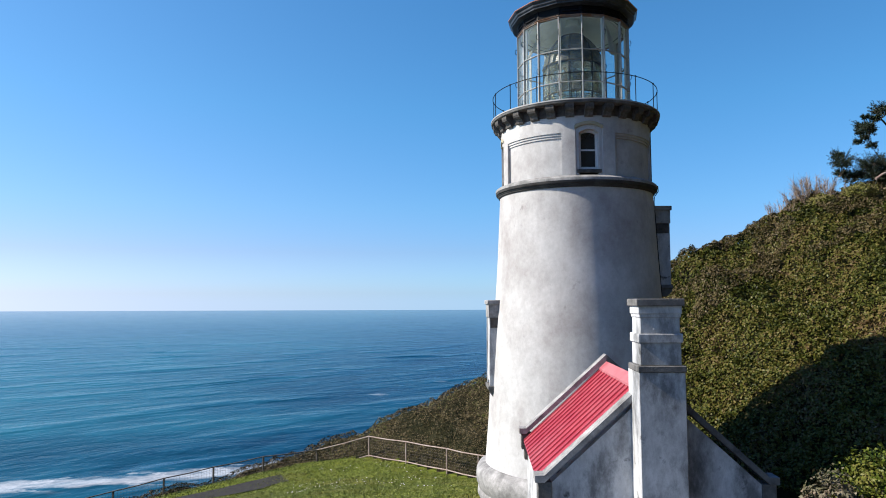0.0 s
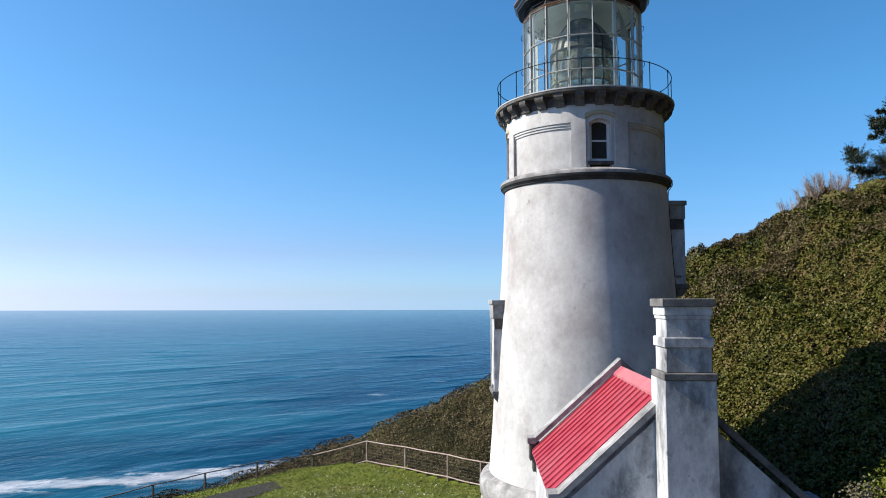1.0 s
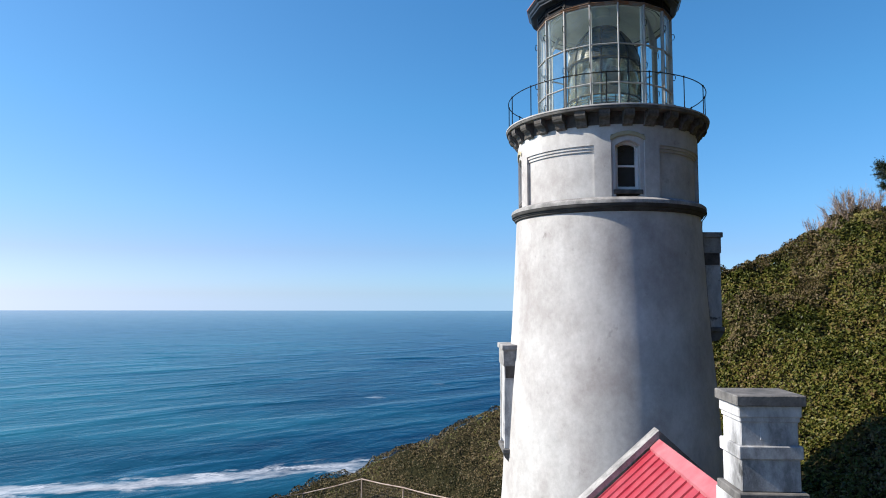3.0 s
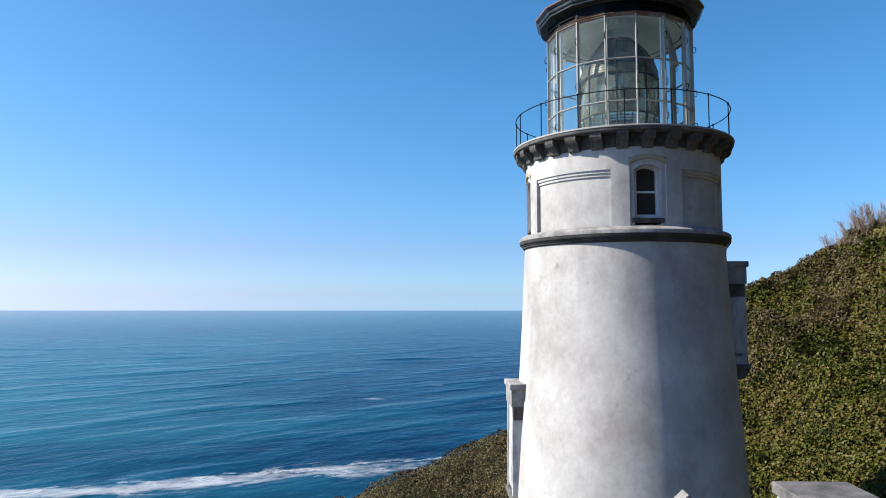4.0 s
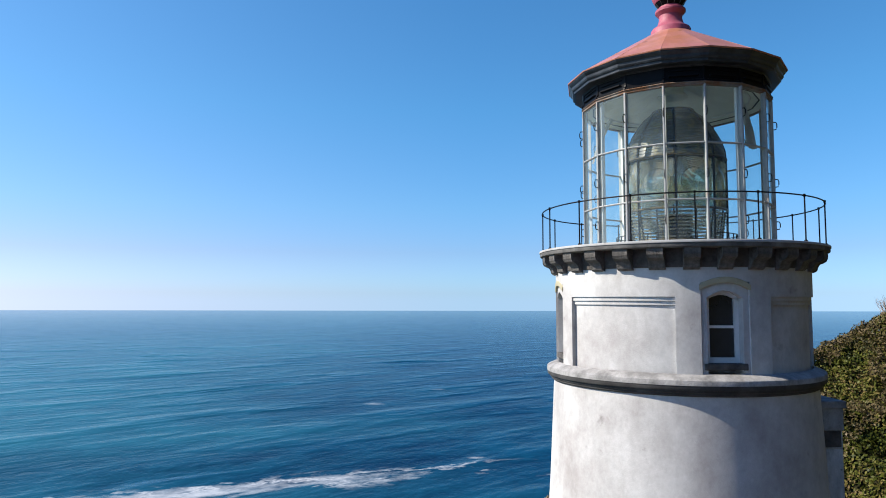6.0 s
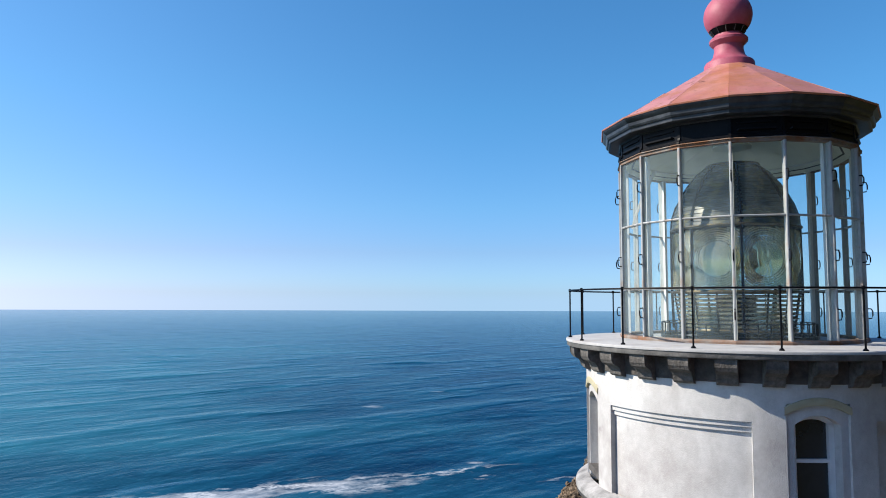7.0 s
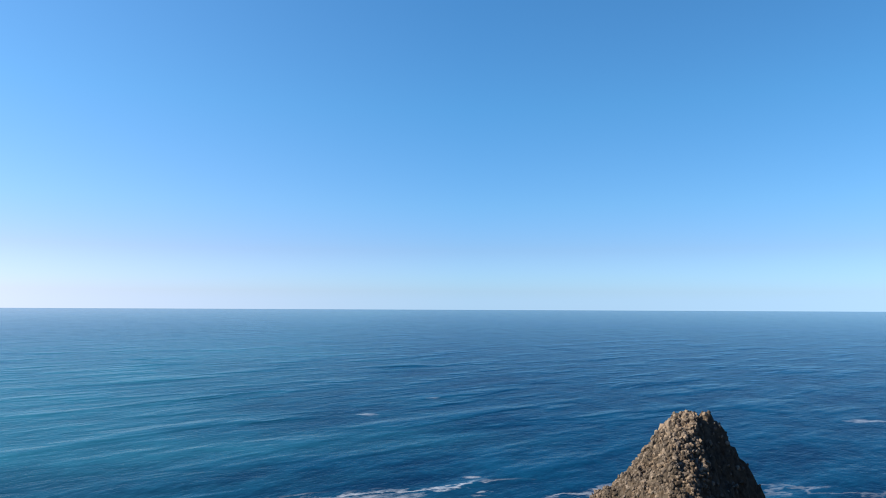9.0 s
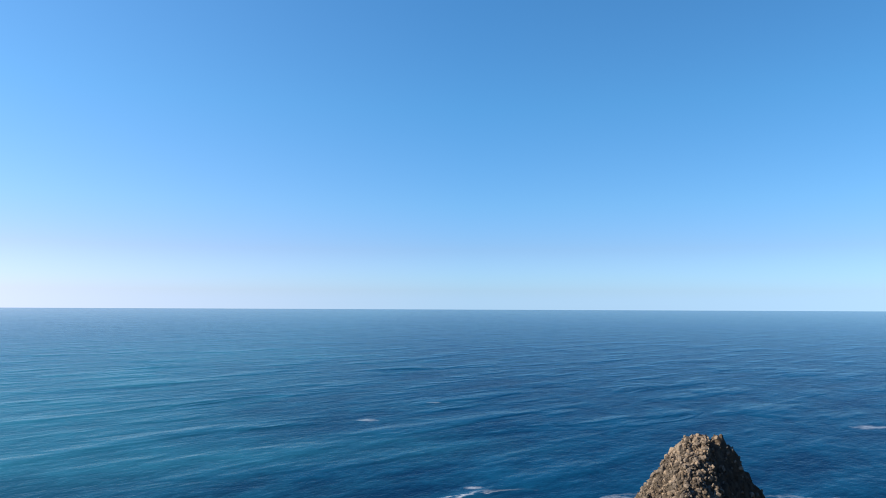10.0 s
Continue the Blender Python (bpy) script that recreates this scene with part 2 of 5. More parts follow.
# unseen ground, added grey for a neutral bounce onto the shaded walls
BOUNCEGREY = surf("grey_bounce_ground", (0.055, 0.056, 0.058), (0.115, 0.116, 0.118), 3.0, 0.95, bump=0.6, bscale=40, stain=(0.06, 0.065, 0.03), sscale=0.3, samount=0.7, fine=0.3)
# the near-black first tone stands in for shaded gaps among the leaves
LEAF = leaf_surf("salal_leaves", [(0.007, 0.011, 0.002), (0.034, 0.044, 0.007), (0.078, 0.084, 0.014), (0.122, 0.102, 0.026), (0.112, 0.074, 0.034)], 0.30, 0.55)
BRIGHTLEAF = leaf_surf("bright_green_leaves", [(0.018, 0.032, 0.004), (0.065, 0.092, 0.010), (0.115, 0.125, 0.022), (0.13, 0.12, 0.035)], 1.2, 0.5)
PALELEAF = leaf_surf("pale_grey_green_leaves", [(0.03, 0.034, 0.015), (0.10, 0.095, 0.055), (0.17, 0.15, 0.105), (0.15, 0.115, 0.085)], 1.5, 0.5)
YELLOWLEAF = leaf_surf("yellow_green_leaves", [(0.045, 0.048, 0.010), (0.115, 0.115, 0.026), (0.185, 0.165, 0.055), (0.16, 0.125, 0.06)], 1.5, 0.45)
BROWNLEAF = leaf_surf("brown_coastal_scrub", [(0.022, 0.024, 0.008), (0.075, 0.058, 0.024), (0.125, 0.092, 0.048), (0.080, 0.088, 0.020)], 0.5, 0.5)
NEEDLE = surf("dark_conifer_needles", (0.010, 0.022, 0.010), (0.028, 0.045, 0.018), 1.5, 0.6, bump=0.0, island=0.5)
BARK = surf("grey_brown_bark", (0.07, 0.055, 0.04), (0.17, 0.14, 0.11), 8.0, 0.9, bump=0.8, bscale=20)
DARKBARK = surf("dark_lichened_bark", (0.020, 0.017, 0.013), (0.06, 0.052, 0.042), 8.0, 0.9, bump=0.8, bscale=20)
DRYTWIG = surf("dry_grey_twigs", (0.198, 0.1395, 0.099), (0.342, 0.261, 0.1935), 4.0, 0.9, bump=0.0, island=0.35)
ROCK = surf("brown_conglomerate_rock", (0.026, 0.0195, 0.014), (0.125, 0.096, 0.066), 0.9, 0.95, bump=1.0, bscale=2.0, stain=(0.1279, 0.0719, 0.032), sscale=0.2, samount=0.5, fine=0.45, spec=0.08)
STONE = surf("grey_brown_cobble", (0.058, 0.046, 0.034), (0.195, 0.152, 0.110), 0.6, 0.9, bump=0.6, bscale=5, stain=(0.20, 0.115, 0.045), sscale=0.3, samount=0.45, island=0.55, spec=0.05)
FLOWER = surf("white_flower", (0.6, 0.6, 0.56), (0.64, 0.64, 0.624), 5.0, 0.8, bump=0.0)


def clear_glass(name, colour, rough, amount):
    """Old lantern glass: mostly clear, with a thin film of salt and dust."""
    m = bpy.data.materials.new(name)
    m.use_nodes = True
    n, l = m.node_tree.nodes, m.node_tree.links
    n.remove(n["Principled BSDF"])
    clear = n.new("ShaderNodeBsdfTransparent")
    clear.inputs[0].default_value = (*colour, 1)
    gloss = n.new("ShaderNodeBsdfGlossy")
    gloss.inputs["Roughness"].default_value = rough
    film = n.new("ShaderNodeBsdfDiffuse")
    film.inputs[0].default_value = (0.60, 0.76, 0.78, 1)
    facing = n.new("ShaderNodeLayerWeight")
    facing.inputs[0].default_value = 0.5
    steep = n.new("ShaderNodeMath")
    steep.operation = "POWER"
    steep.inputs[1].default_value = 4.5
    l.new(facing.outputs["Facing"], steep.inputs[0])
    fres = n.new("ShaderNodeMapRange")
    fres.inputs["To Min"].default_value, fres.inputs["To Max"].default_value = 0.025, 0.55
    l.new(steep.outputs[0], fres.inputs[0])
    co = n.new("ShaderNodeTexCoord")
    tx = n.new("ShaderNodeTexNoise")
    tx.inputs["Scale"].default_value, tx.inputs["Detail"].default_value = 1.7, 8
    l.new(co.outputs["Object"], tx.inputs["Vector"])
    mr = n.new("ShaderNodeMapRange")
    mr.inputs["From Min"].default_value, mr.inputs["From Max"].default_value = 0.35, 0.75
    mr.inputs["To Min"].default_value, mr.inputs["To Max"].default_value = amount * 0.3, amount
    l.new(tx.outputs[0], mr.inputs[0])
    a, b = n.new("ShaderNodeMixShader"), n.new("ShaderNodeMixShader")
    l.new(mr.outputs[0], a.inputs[0])
    l.new(clear.outputs[0], a.inputs[1])
    l.new(film.outputs[0], a.inputs[2])
    l.new(fres.outputs[0], b.inputs[0])
    l.new(a.outputs[0], b.inputs[1])
    l.new(gloss.outputs[0], b.inputs[2])
    l.new(b.outputs[0], n["Material Output"].inputs[0])
    return m


GLASS = clear_glass("lantern_glass", (0.91, 0.97, 0.96), 0.02, 0.12)
PRISM = surf("lens_glass", (0.62, 0.56, 0.28), (0.92, 0.91, 0.80), 2.4, 0.14, bump=0.0, trans=0.90, ior=1.5)
PRISM.node_tree.nodes["Map Range"].inputs["To Min"].default_value, PRISM.node_tree.nodes["Map Range"].inputs["To Max"].default_value = 0.015, 0.07
DOMEGLASS = surf("tarnished_dome_prisms", (0.014, 0.018, 0.018), (0.056, 0.060, 0.052), 3.0, 0.42, bump=0.0, stain=(0.21, 0.175, 0.06), sscale=2.8, samount=0.8, edge=(0.50, 0.66))


def sea_material():
    m = bpy.data.materials.new("pacific_sea_water")
    m.use_nodes = True
    n, l = m.node_tree.nodes, m.node_tree.links
    b = n["Principled BSDF"]
    co = n.new("ShaderNodeTexCoord")

    def mapping(s, rot=0.0):
        """Turns the crests to run rot degrees off +x, then stretches them."""
        turn = n.new("ShaderNodeMapping")
        turn.inputs["Rotation"].default_value = (0, 0, radians(-rot))
        l.new(co.outputs["Object"], turn.inputs[0])
        mp = n.new("ShaderNodeMapping")
        mp.inputs["Scale"].default_value = s
        l.new(turn.outputs[0], mp.inputs[0])
        return mp.outputs[0]

    def noise_tex(vec, scale, detail, rough=0.6):
        t = n.new("ShaderNodeTexNoise")
        t.inputs["Scale"].default_value, t.inputs["Detail"].default_value, t.inputs["Roughness"].default_value = scale, detail, rough
        l.new(vec, t.inputs["Vector"])
        return t.outputs[0]

    def math_node(op, a, c):
        k = n.new("ShaderNodeMath")
        k.operation = op
        for i, v in enumerate((a, c)):
            if isinstance(v, (int, float)):
                k.inputs[i].default_value = v
            else:
                l.new(v, k.inputs[i])
        return k.outputs[0]

    # swell runs in from the open sea; chop rides on it
    swell = noise_tex(mapping((0.0095, 0.027, 1), 43), 1.0, 2.5, 0.5)
    chop = noise_tex(mapping((0.045, 0.075, 1), 44), 1.0, 4, 0.58)
    fine = noise_tex(mapping((0.20, 0.24, 1), 40), 1.0, 3, 0.6)
    ridge = n.new("ShaderNodeMapRange")
    ridge.interpolation_type = "SMOOTHSTEP"
    ridge.inputs["From Min"].default_value, ridge.inputs["From Max"].default_value = 0.50, 0.72
    l.new(swell, ridge.inputs[0])
    rolling = math_node("ADD", math_node("MULTIPLY", swell, 1.1), math_node("MULTIPLY", ridge.outputs[0], 0.9))
    height = math_node("ADD", math_node("ADD", rolling, math_node("MULTIPLY", chop, 1.0)), math_node("MULTIPLY", fine, 0.26))
    bp = n.new("ShaderNodeBump")
    bp.inputs["Strength"].default_value, bp.inputs["Distance"].default_value = 1.0, 1.0
    l.new(height, bp.inputs["Height"])
    sep = n.new("ShaderNodeSeparateXYZ")
    l.new(co.outputs["Object"], sep.inputs[0])
    # greener western water, with sun-side haze painted into its colour; deep blue eastward
    tone = n.new("ShaderNodeValToRGB")
    tone.color_ramp.elements[0].position, tone.color_ramp.elements[1].position = 0.15, 0.85
    tone.color_ramp.elements[0].color, tone.color_ramp.elements[1].color = (0.0008, 0.014, 0.040, 1), (0.0024, 0.042, 0.088, 1)
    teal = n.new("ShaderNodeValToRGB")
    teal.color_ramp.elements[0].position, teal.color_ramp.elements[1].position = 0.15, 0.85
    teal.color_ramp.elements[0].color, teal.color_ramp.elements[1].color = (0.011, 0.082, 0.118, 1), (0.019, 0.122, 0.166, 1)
    # dark troughs and light crests are shaded in through the base colour
    mixed = math_node("ADD", math_node("MULTIPLY", swell, 1.7), math_node("MULTIPLY", chop, 1.25))
    wave_shade = math_node("SUBTRACT", math_node("ADD", mixed, math_node("MULTIPLY", fine, 0.8)), 1.375)
    l.new(wave_shade, tone.inputs[0])
    l.new(wave_shade, teal.inputs[0])
    sun_side = n.new("ShaderNodeMapRange")
    sun_side.inputs["From Min"].default_value, sun_side.inputs["From Max"].default_value = 20.0, -310.0
    l.new(math_node("ADD", sep.outputs[0], math_node("MULTIPLY", math_node("SUBTRACT", noise_tex(mapping((0.004, 0.009, 1), 20), 1.0, 4), 0.5), 420)), sun_side.inputs[0])
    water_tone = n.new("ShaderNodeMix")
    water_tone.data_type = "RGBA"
    haze_reach = n.new("ShaderNodeMapRange")
    haze_reach.inputs["From Min"].default_value, haze_reach.inputs["From Max"].default_value = 1500.0, 350.0
    haze_reach.inputs["To Min"].default_value = 0.40
    l.new(sep.outputs[1], haze_reach.inputs[0])
    l.new(math_node("MULTIPLY", sun_side.outputs[0], haze_reach.outputs[0]), water_tone.inputs["Factor"])
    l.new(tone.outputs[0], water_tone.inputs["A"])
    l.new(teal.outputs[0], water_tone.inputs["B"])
    # surf: ribbons and torn patches along a wandering line off the shore
    wander = noise_tex(mapping((0.016, 0.016, 1)), 1.0, 3)
    shore = math_node("MINIMUM", math_node("MULTIPLY", math_node("ADD", sep.outputs[0], 118), 0.34), 42.0)
    line = math_node("ADD", shore, math_node("MULTIPLY", math_node("SUBTRACT", wander, 0.5), 34))
    off = math_node("ABSOLUTE", math_node("SUBTRACT", sep.outputs[1], math_node("ADD", line, 229)), 0.0)
    gate = n.new("ShaderNodeMapRange")
    gate.interpolation_type = "SMOOTHSTEP"
    gate.inputs["From Min"].default_value, gate.inputs["From Max"].default_value = 17.0, 3.0
    l.new(off, gate.inputs[0])
    east = n.new("ShaderNodeMapRange")
    east.inputs["From Min"].default_value, east.inputs["From Max"].default_value = -65.0, 85.0
    east.inputs["To Min"].default_value, east.inputs["To Max"].default_value = 1.15, 0.25
    l.new(sep.outputs[0], east.inputs[0])
    torn = noise_tex(mapping((0.10, 0.17, 1), 25), 1.0, 12, 0.72)
    patch = noise_tex(mapping((0.022, 0.045, 1), 22), 1.0, 6, 0.6)
    core = n.new("ShaderNodeMapRange")
    core.inputs["From Min"].default_value, core.inputs["From Max"].default_value = 1.0, 1.24
    l.new(math_node("ADD", math_node("ADD", math_node("MULTIPLY", patch, 0.75), math_node("MULTIPLY", torn, 0.55)), math_node("MULTIPLY", math_node("MULTIPLY", gate.outputs[0], east.outputs[0]), 0.44)), core.inputs[0])
    lines = math_node("ABSOLUTE", math_node("SUBTRACT", noise_tex(mapping((0.018, 0.036, 1), 24), 1.0, 7, 0.62), 0.5), 0.0)
    lace = n.new("ShaderNodeMapRange")
    lace.inputs["From Min"].default_value, lace.inputs["From Max"].default_value = 0.030, 0.004
    l.new(lines, lace.inputs[0])
    lacy = math_node("MULTIPLY", math_node("MULTIPLY", lace.outputs[0], math_node("MULTIPLY", gate.outputs[0], east.outputs[0])), math_node("MULTIPLY", torn, 1.7))
    surf_mask = math_node("MAXIMUM", core.outputs[0], lacy)
    # a few lone whitecaps farther out
    for wx, wy, rx, ry in ((-47, 447, 11, 9), (262, 425, 22, 11), (12, 290, 9, 4), (-5, 520, 10, 6)):
        du = math_node("DIVIDE", math_node("SUBTRACT", sep.outputs[0], wx), rx)
        dv = math_node("DIVIDE", math_node("SUBTRACT", sep.outputs[1], wy), ry)
        near = math_node("SUBTRACT", 1.0, math_node("ADD", math_node("MULTIPLY", du, du), math_node("MULTIPLY", dv, dv)))
        cap = n.new("ShaderNodeMapRange")
        cap.inputs["From Min"].default_value, cap.inputs["From Max"].default_value = 0.80, 1.25
        l.new(math_node("ADD", math_node("MULTIPLY", near, 0.45), torn), cap.inputs[0])
        surf_mask = math_node("MAXIMUM", surf_mask, math_node("MULTIPLY", cap.outputs[0], math_node("GREATER_THAN", near, 0.0)))
    mx = n.new("ShaderNodeMix")
    mx.data_type = "RGBA"
    l.new(surf_mask, mx.inputs["Factor"])
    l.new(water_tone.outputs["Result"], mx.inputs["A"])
    mx.inputs["B"].default_value = (0.40, 0.42, 0.43, 1)
    n.remove(b)
    body = n.new("ShaderNodeBsdfDiffuse")
    l.new(mx.outputs["Result"], body.inputs[0])
    l.new(bp.outputs[0], body.inputs["Normal"])
    gloss = n.new("ShaderNodeBsdfGlossy")
    gloss.inputs["Color"].default_value, gloss.inputs["Roughness"].default_value = (0.70, 0.90, 1.0, 1), 0.12
    l.new(bp.outputs[0], gloss.inputs["Normal"])
    facing = n.new("ShaderNodeLayerWeight")
    facing.inputs[0].default_value = 0.5
    l.new(bp.outputs[0], facing.inputs["Normal"])
    sheen = n.new("ShaderNodeMapRange")
    sheen.inputs["To Min"].default_value, sheen.inputs["To Max"].default_value = 0.012, 0.52
    l.new(math_node("POWER", facing.outputs["Facing"], 8.5), sheen.inputs[0])
    both = n.new("ShaderNodeMixShader")
    l.new(sheen.outputs[0], both.inputs[0])
    l.new(body.outputs[0], both.inputs[1])
    l.new(gloss.outputs[0], both.inputs[2])
    # at the flattest angles, far out, the water mirrors the low sky
    flat = n.new("ShaderNodeLayerWeight")
    flat.inputs[0].default_value = 0.5
    skim = n.new("ShaderNodeBsdfGlossy")
    skim.inputs["Color"].default_value, skim.inputs["Roughness"].default_value = (0.80, 0.92, 1.0, 1), 0.05
    rim = n.new("ShaderNodeMixShader")
    l.new(math_node("MULTIPLY", math_node("POWER", flat.outputs["Facing"], 55.0), 0.95), rim.inputs[0])
    l.new(both.outputs[0], rim.inputs[1])
    l.new(skim.outputs[0], rim.inputs[2])
    l.new(rim.outputs[0], n["Material Output"].inputs[0])
    return m


SEA = sea_material()


# ---- mesh helpers ----
def part(name, bm, material, parent=None, label="", smooth=False):
    """Links a bmesh as one mesh object, under a thing or a part where one is given. Vertices are in world places."""
    me = bpy.data.meshes.new(name)
    bm.to_mesh(me)
    bm.free()
    return mesh_part(name, me, material, parent, label, smooth)


def mesh_part(name, me, material, parent=None, label="", smooth=False):
    me.materials.clear()
    me.materials.append(material)
    if smooth:
        me.polygons.foreach_set("use_smooth", [True] * len(me.polygons))
        me.set_sharp_from_angle(angle=radians(38))
    ob = new(name, me)
    if parent:
        ob.parent = parent
        if parent.type == "EMPTY":
            ob.matrix_parent_inverse = parent.matrix_basis.inverted()
    if label:
        tagged(ob, label=label)
    return ob


def thing(name, at, label, category, group="", kind=""):
    ob = new(name)
    ob.location = at
    ob.empty_display_size = 0.2
    return tagged(ob, label=label, category=category, group=group, kind=kind)


def raw(name, verts, faces):
    me = bpy.data.meshes.new(name)
    me.from_pydata([tuple(v) for v in verts], [], faces)
    me.update()
    return me


def quads(name, corners):
    """A mesh of loose four-cornered pieces from an array (n, 4, 3)."""
    n = len(corners)
    me = bpy.data.meshes.new(name)
    me.vertices.add(n * 4)
    me.vertices.foreach_set("co", np.asarray(corners, np.float32).ravel())
    me.loops.add(n * 4)
    me.loops.foreach_set("vertex_index", np.arange(n * 4, dtype=np.int32))
    me.polygons.add(n)
    me.polygons.foreach_set("loop_start", np.arange(0, n * 4, 4, dtype=np.int32))
    me.update(calc_edges=True)
    return me


def polar(r, deg, z):
    return Vector((r * math.cos(radians(deg)), r * math.sin(radians(deg)), z))


def lathe(bm, profile, segs=96, start=0.0, sweep=360.0, at=(0, 0, 0), close=False):
    """Turns a profile of (radius, height) round the z axis."""
    full = abs(sweep) >= 360
    count = segs if full else segs + 1
    rings = []
    for r, z in profile:
        rings.append([bm.verts.new(polar(max(r, 0.0005), start + sweep * i / segs, z) + Vector(at)) for i in range(count)])
    pairs = list(zip(rings, rings[1:])) + ([(rings[-1], rings[0])] if close else [])
    for a, b in pairs:
        for i in range(segs):
            j = (i + 1) % count
            bm.faces.new((a[i], a[j], b[j], b[i]))
    if close and not full:
        bm.faces.new([ring[0] for ring in rings])
        bm.faces.new([ring[-1] for ring in reversed(rings)])
    bmesh.ops.recalc_face_normals(bm, faces=bm.faces[:])
    return bm


def box(bm, lo, hi, m=None, bevel=0.0):
    """A box between two corners, with worn edges where a bevel is given."""
    size = [h - l for l, h in zip(lo, hi)]
    mid = [(h + l) / 2 for l, h in zip(lo, hi)]
    got = bmesh.ops.create_cube(bm, size=1, matrix=(m or Matrix()) @ Matrix.Translation(mid) @ Matrix.Diagonal((*size, 1)))
    if bevel:
        edges = {e for v in got["verts"] for e in v.link_edges}
        bmesh.ops.bevel(bm, geom=list(edges), offset=bevel, segments=1, affect="EDGES", clamp_overlap=True)
    return bm


def prism(bm, outline, vec, m=None):
    """Pushes a flat outline along vec."""
    m = m or Matrix()
    a = [bm.verts.new(m @ Vector(p)) for p in outline]
    b = [bm.verts.new(m @ (Vector(p) + Vector(vec))) for p in outline]
    bm.faces.new(a)
    bm.faces.new(list(reversed(b)))
    k = len(a)
    for i in range(k):
        bm.faces.new((a[i], b[i], b[(i + 1) % k], a[(i + 1) % k]))
    bmesh.ops.recalc_face_normals(bm, faces=bm.faces[:])
    return bm


def tube(bm, points, radius, sides=8, closed=False, taper=None):
    """A round bar along points."""
    pts = [Vector(p) for p in points]
    rings = []
    k = len(pts)
    for i, p in enumerate(pts):
        nxt = pts[(i + 1) % k] if closed or i < k - 1 else p
        prv = pts[(i - 1) % k] if closed or i > 0 else p
        d = (nxt - prv).normalized()
        up = Vector((0, 0, 1)) if abs(d.z) < 0.9 else Vector((1, 0, 0))
        u = d.cross(up).normalized()
        v = d.cross(u)
        r = radius if taper is None else radius + (taper - radius) * i / max(1, k - 1)
        rings.append([bm.verts.new(p + (u * math.cos(2 * math.pi * s / sides) + v * math.sin(2 * math.pi * s / sides)) * r) for s in range(sides)])
    for i in range(k if closed else k - 1):
        a, b = rings[i], rings[(i + 1) % k]
        for s in range(sides):
            bm.faces.new((a[s], a[(s + 1) % sides], b[(s + 1) % sides], b[s]))
    if not closed:
        bm.faces.new(list(reversed(rings[0])))
        bm.faces.new(rings[-1])
    bmesh.ops.recalc_face_normals(bm, faces=bm.faces[:])
    return bm


def fbm(x, y, scale, seed=0.0, octaves=4):
    return noise.fractal(Vector((x * scale + seed, y * scale - seed, seed * 0.37)), 1.0, 2.0, octaves)


# ---- ground, hill and bluff ----
def smooth_step(a, b, v):
    t = min(1.0, max(0.0, (v - a) / (b - a)))
    return t * t * (3 - 2 * t)


def brow(x):
    """Where the land breaks away towards the sea."""
    if x < -10.5:
        return 13.6 + (x + 10.5) * 0.66
    return 13.6 - 0.6 * smooth_step(-6, 6, x) + 2.0 * smooth_step(13, 20, x)


# past x = 20 the crest is out of view, steepened to block skylight
CREST = [(-40, -5.5), (-20, -4.3), (-14, -3.2), (-10, -2.05), (-5.4, -0.38), (-2.5, 0.72), (2, 3.0), (5, 4.7), (7.5, 6.3), (8.75, 7.25), (10.9, 7.65), (12.9, 9.15), (14.4, 9.75), (15.7, 9.95), (20, 11.0), (24, 18.0), (40, 45.0), (60, 75.0), (120, 109.0), (400, 139.0)]


def crest(x):
    for (xa, za), (xb, zb) in zip(CREST, CREST[1:]):
        if xa <= x <= xb:
            return za + (zb - za) * (x - xa) / (xb - xa)
    return CREST[0][1] if x < 0 else CREST[-1][1]


def land(x, y):
    """Height of the land: lawn terrace, shrub hill and bluff."""
    lawn = -1.15 - 1.3 * smooth_step(-1, 9.5, y) - 0.11 * max(0.0, -x - 8.0)
    run = min(0.0, y - 13.0)
    hill = crest(x) + (0.58 - 0.10 * smooth_step(6, 11, x)) * max(run, -6.0) + 0.33 * max(-22.0, min(0.0, run + 6.0))
    d = hill - lawn
    rise = d if d > 4 else math.log1p(math.exp(2.2 * d)) / 2.2
    if x < 4:
        rise *= 1 - (1 - smooth_step(0.0, 2.6, past_fence(x, y))) * (1 - smooth_step(0, 4, x))
    z = lawn + rise
    # an unseen headland slope, climbing steeply behind and beside, added to block skylight
    inland = max(0.0, -y - 34) * smooth_step(-30, 5, x)
    z += 1.4 * min(inland, 48)
    over = y - brow(x)
    if over > 0:
        z -= 0.30 * over + 0.75 * max(0.0, over - 1.5) + 0.25 * max(0.0, over - 12)
    return max(z, -62.0)


FENCE = [(-21.6, 6.0), (-18.73, 8.30), (-17.04, 9.59), (-15.17, 10.74), (-13.15, 12.0), (-10.69, 12.9), (-8.03, 12.45), (-6.1, 10.75), (-4.19, 8.92), (-2.85, 7.55), (-1.2, 6.3)]


def past_fence(x, y):
    """Seaward distance past the fence line, for places beside it."""
    for (xa, ya), (xb, yb) in zip(FENCE, FENCE[1:]):
        if xa <= x <= xb:
            return y - (ya + (yb - ya) * (x - xa) / (xb - xa))
    return y - (6.0 + (x + 21.6) * 0.8) if x < -21.6 else y - 6.0 + 3.0 * smooth_step(0, 4, x)


def shrubbed(x, y):
    if x > 4.2 and y < 6:
        return land(x, y) > -0.9
    return past_fence(x, y) > 0.12


def bumps(x, y):
    return 0.30 * fbm(x, y, 0.5, 3.1, 3) + 0.22 * fbm(x, y, 1.5, 8.2, 2)


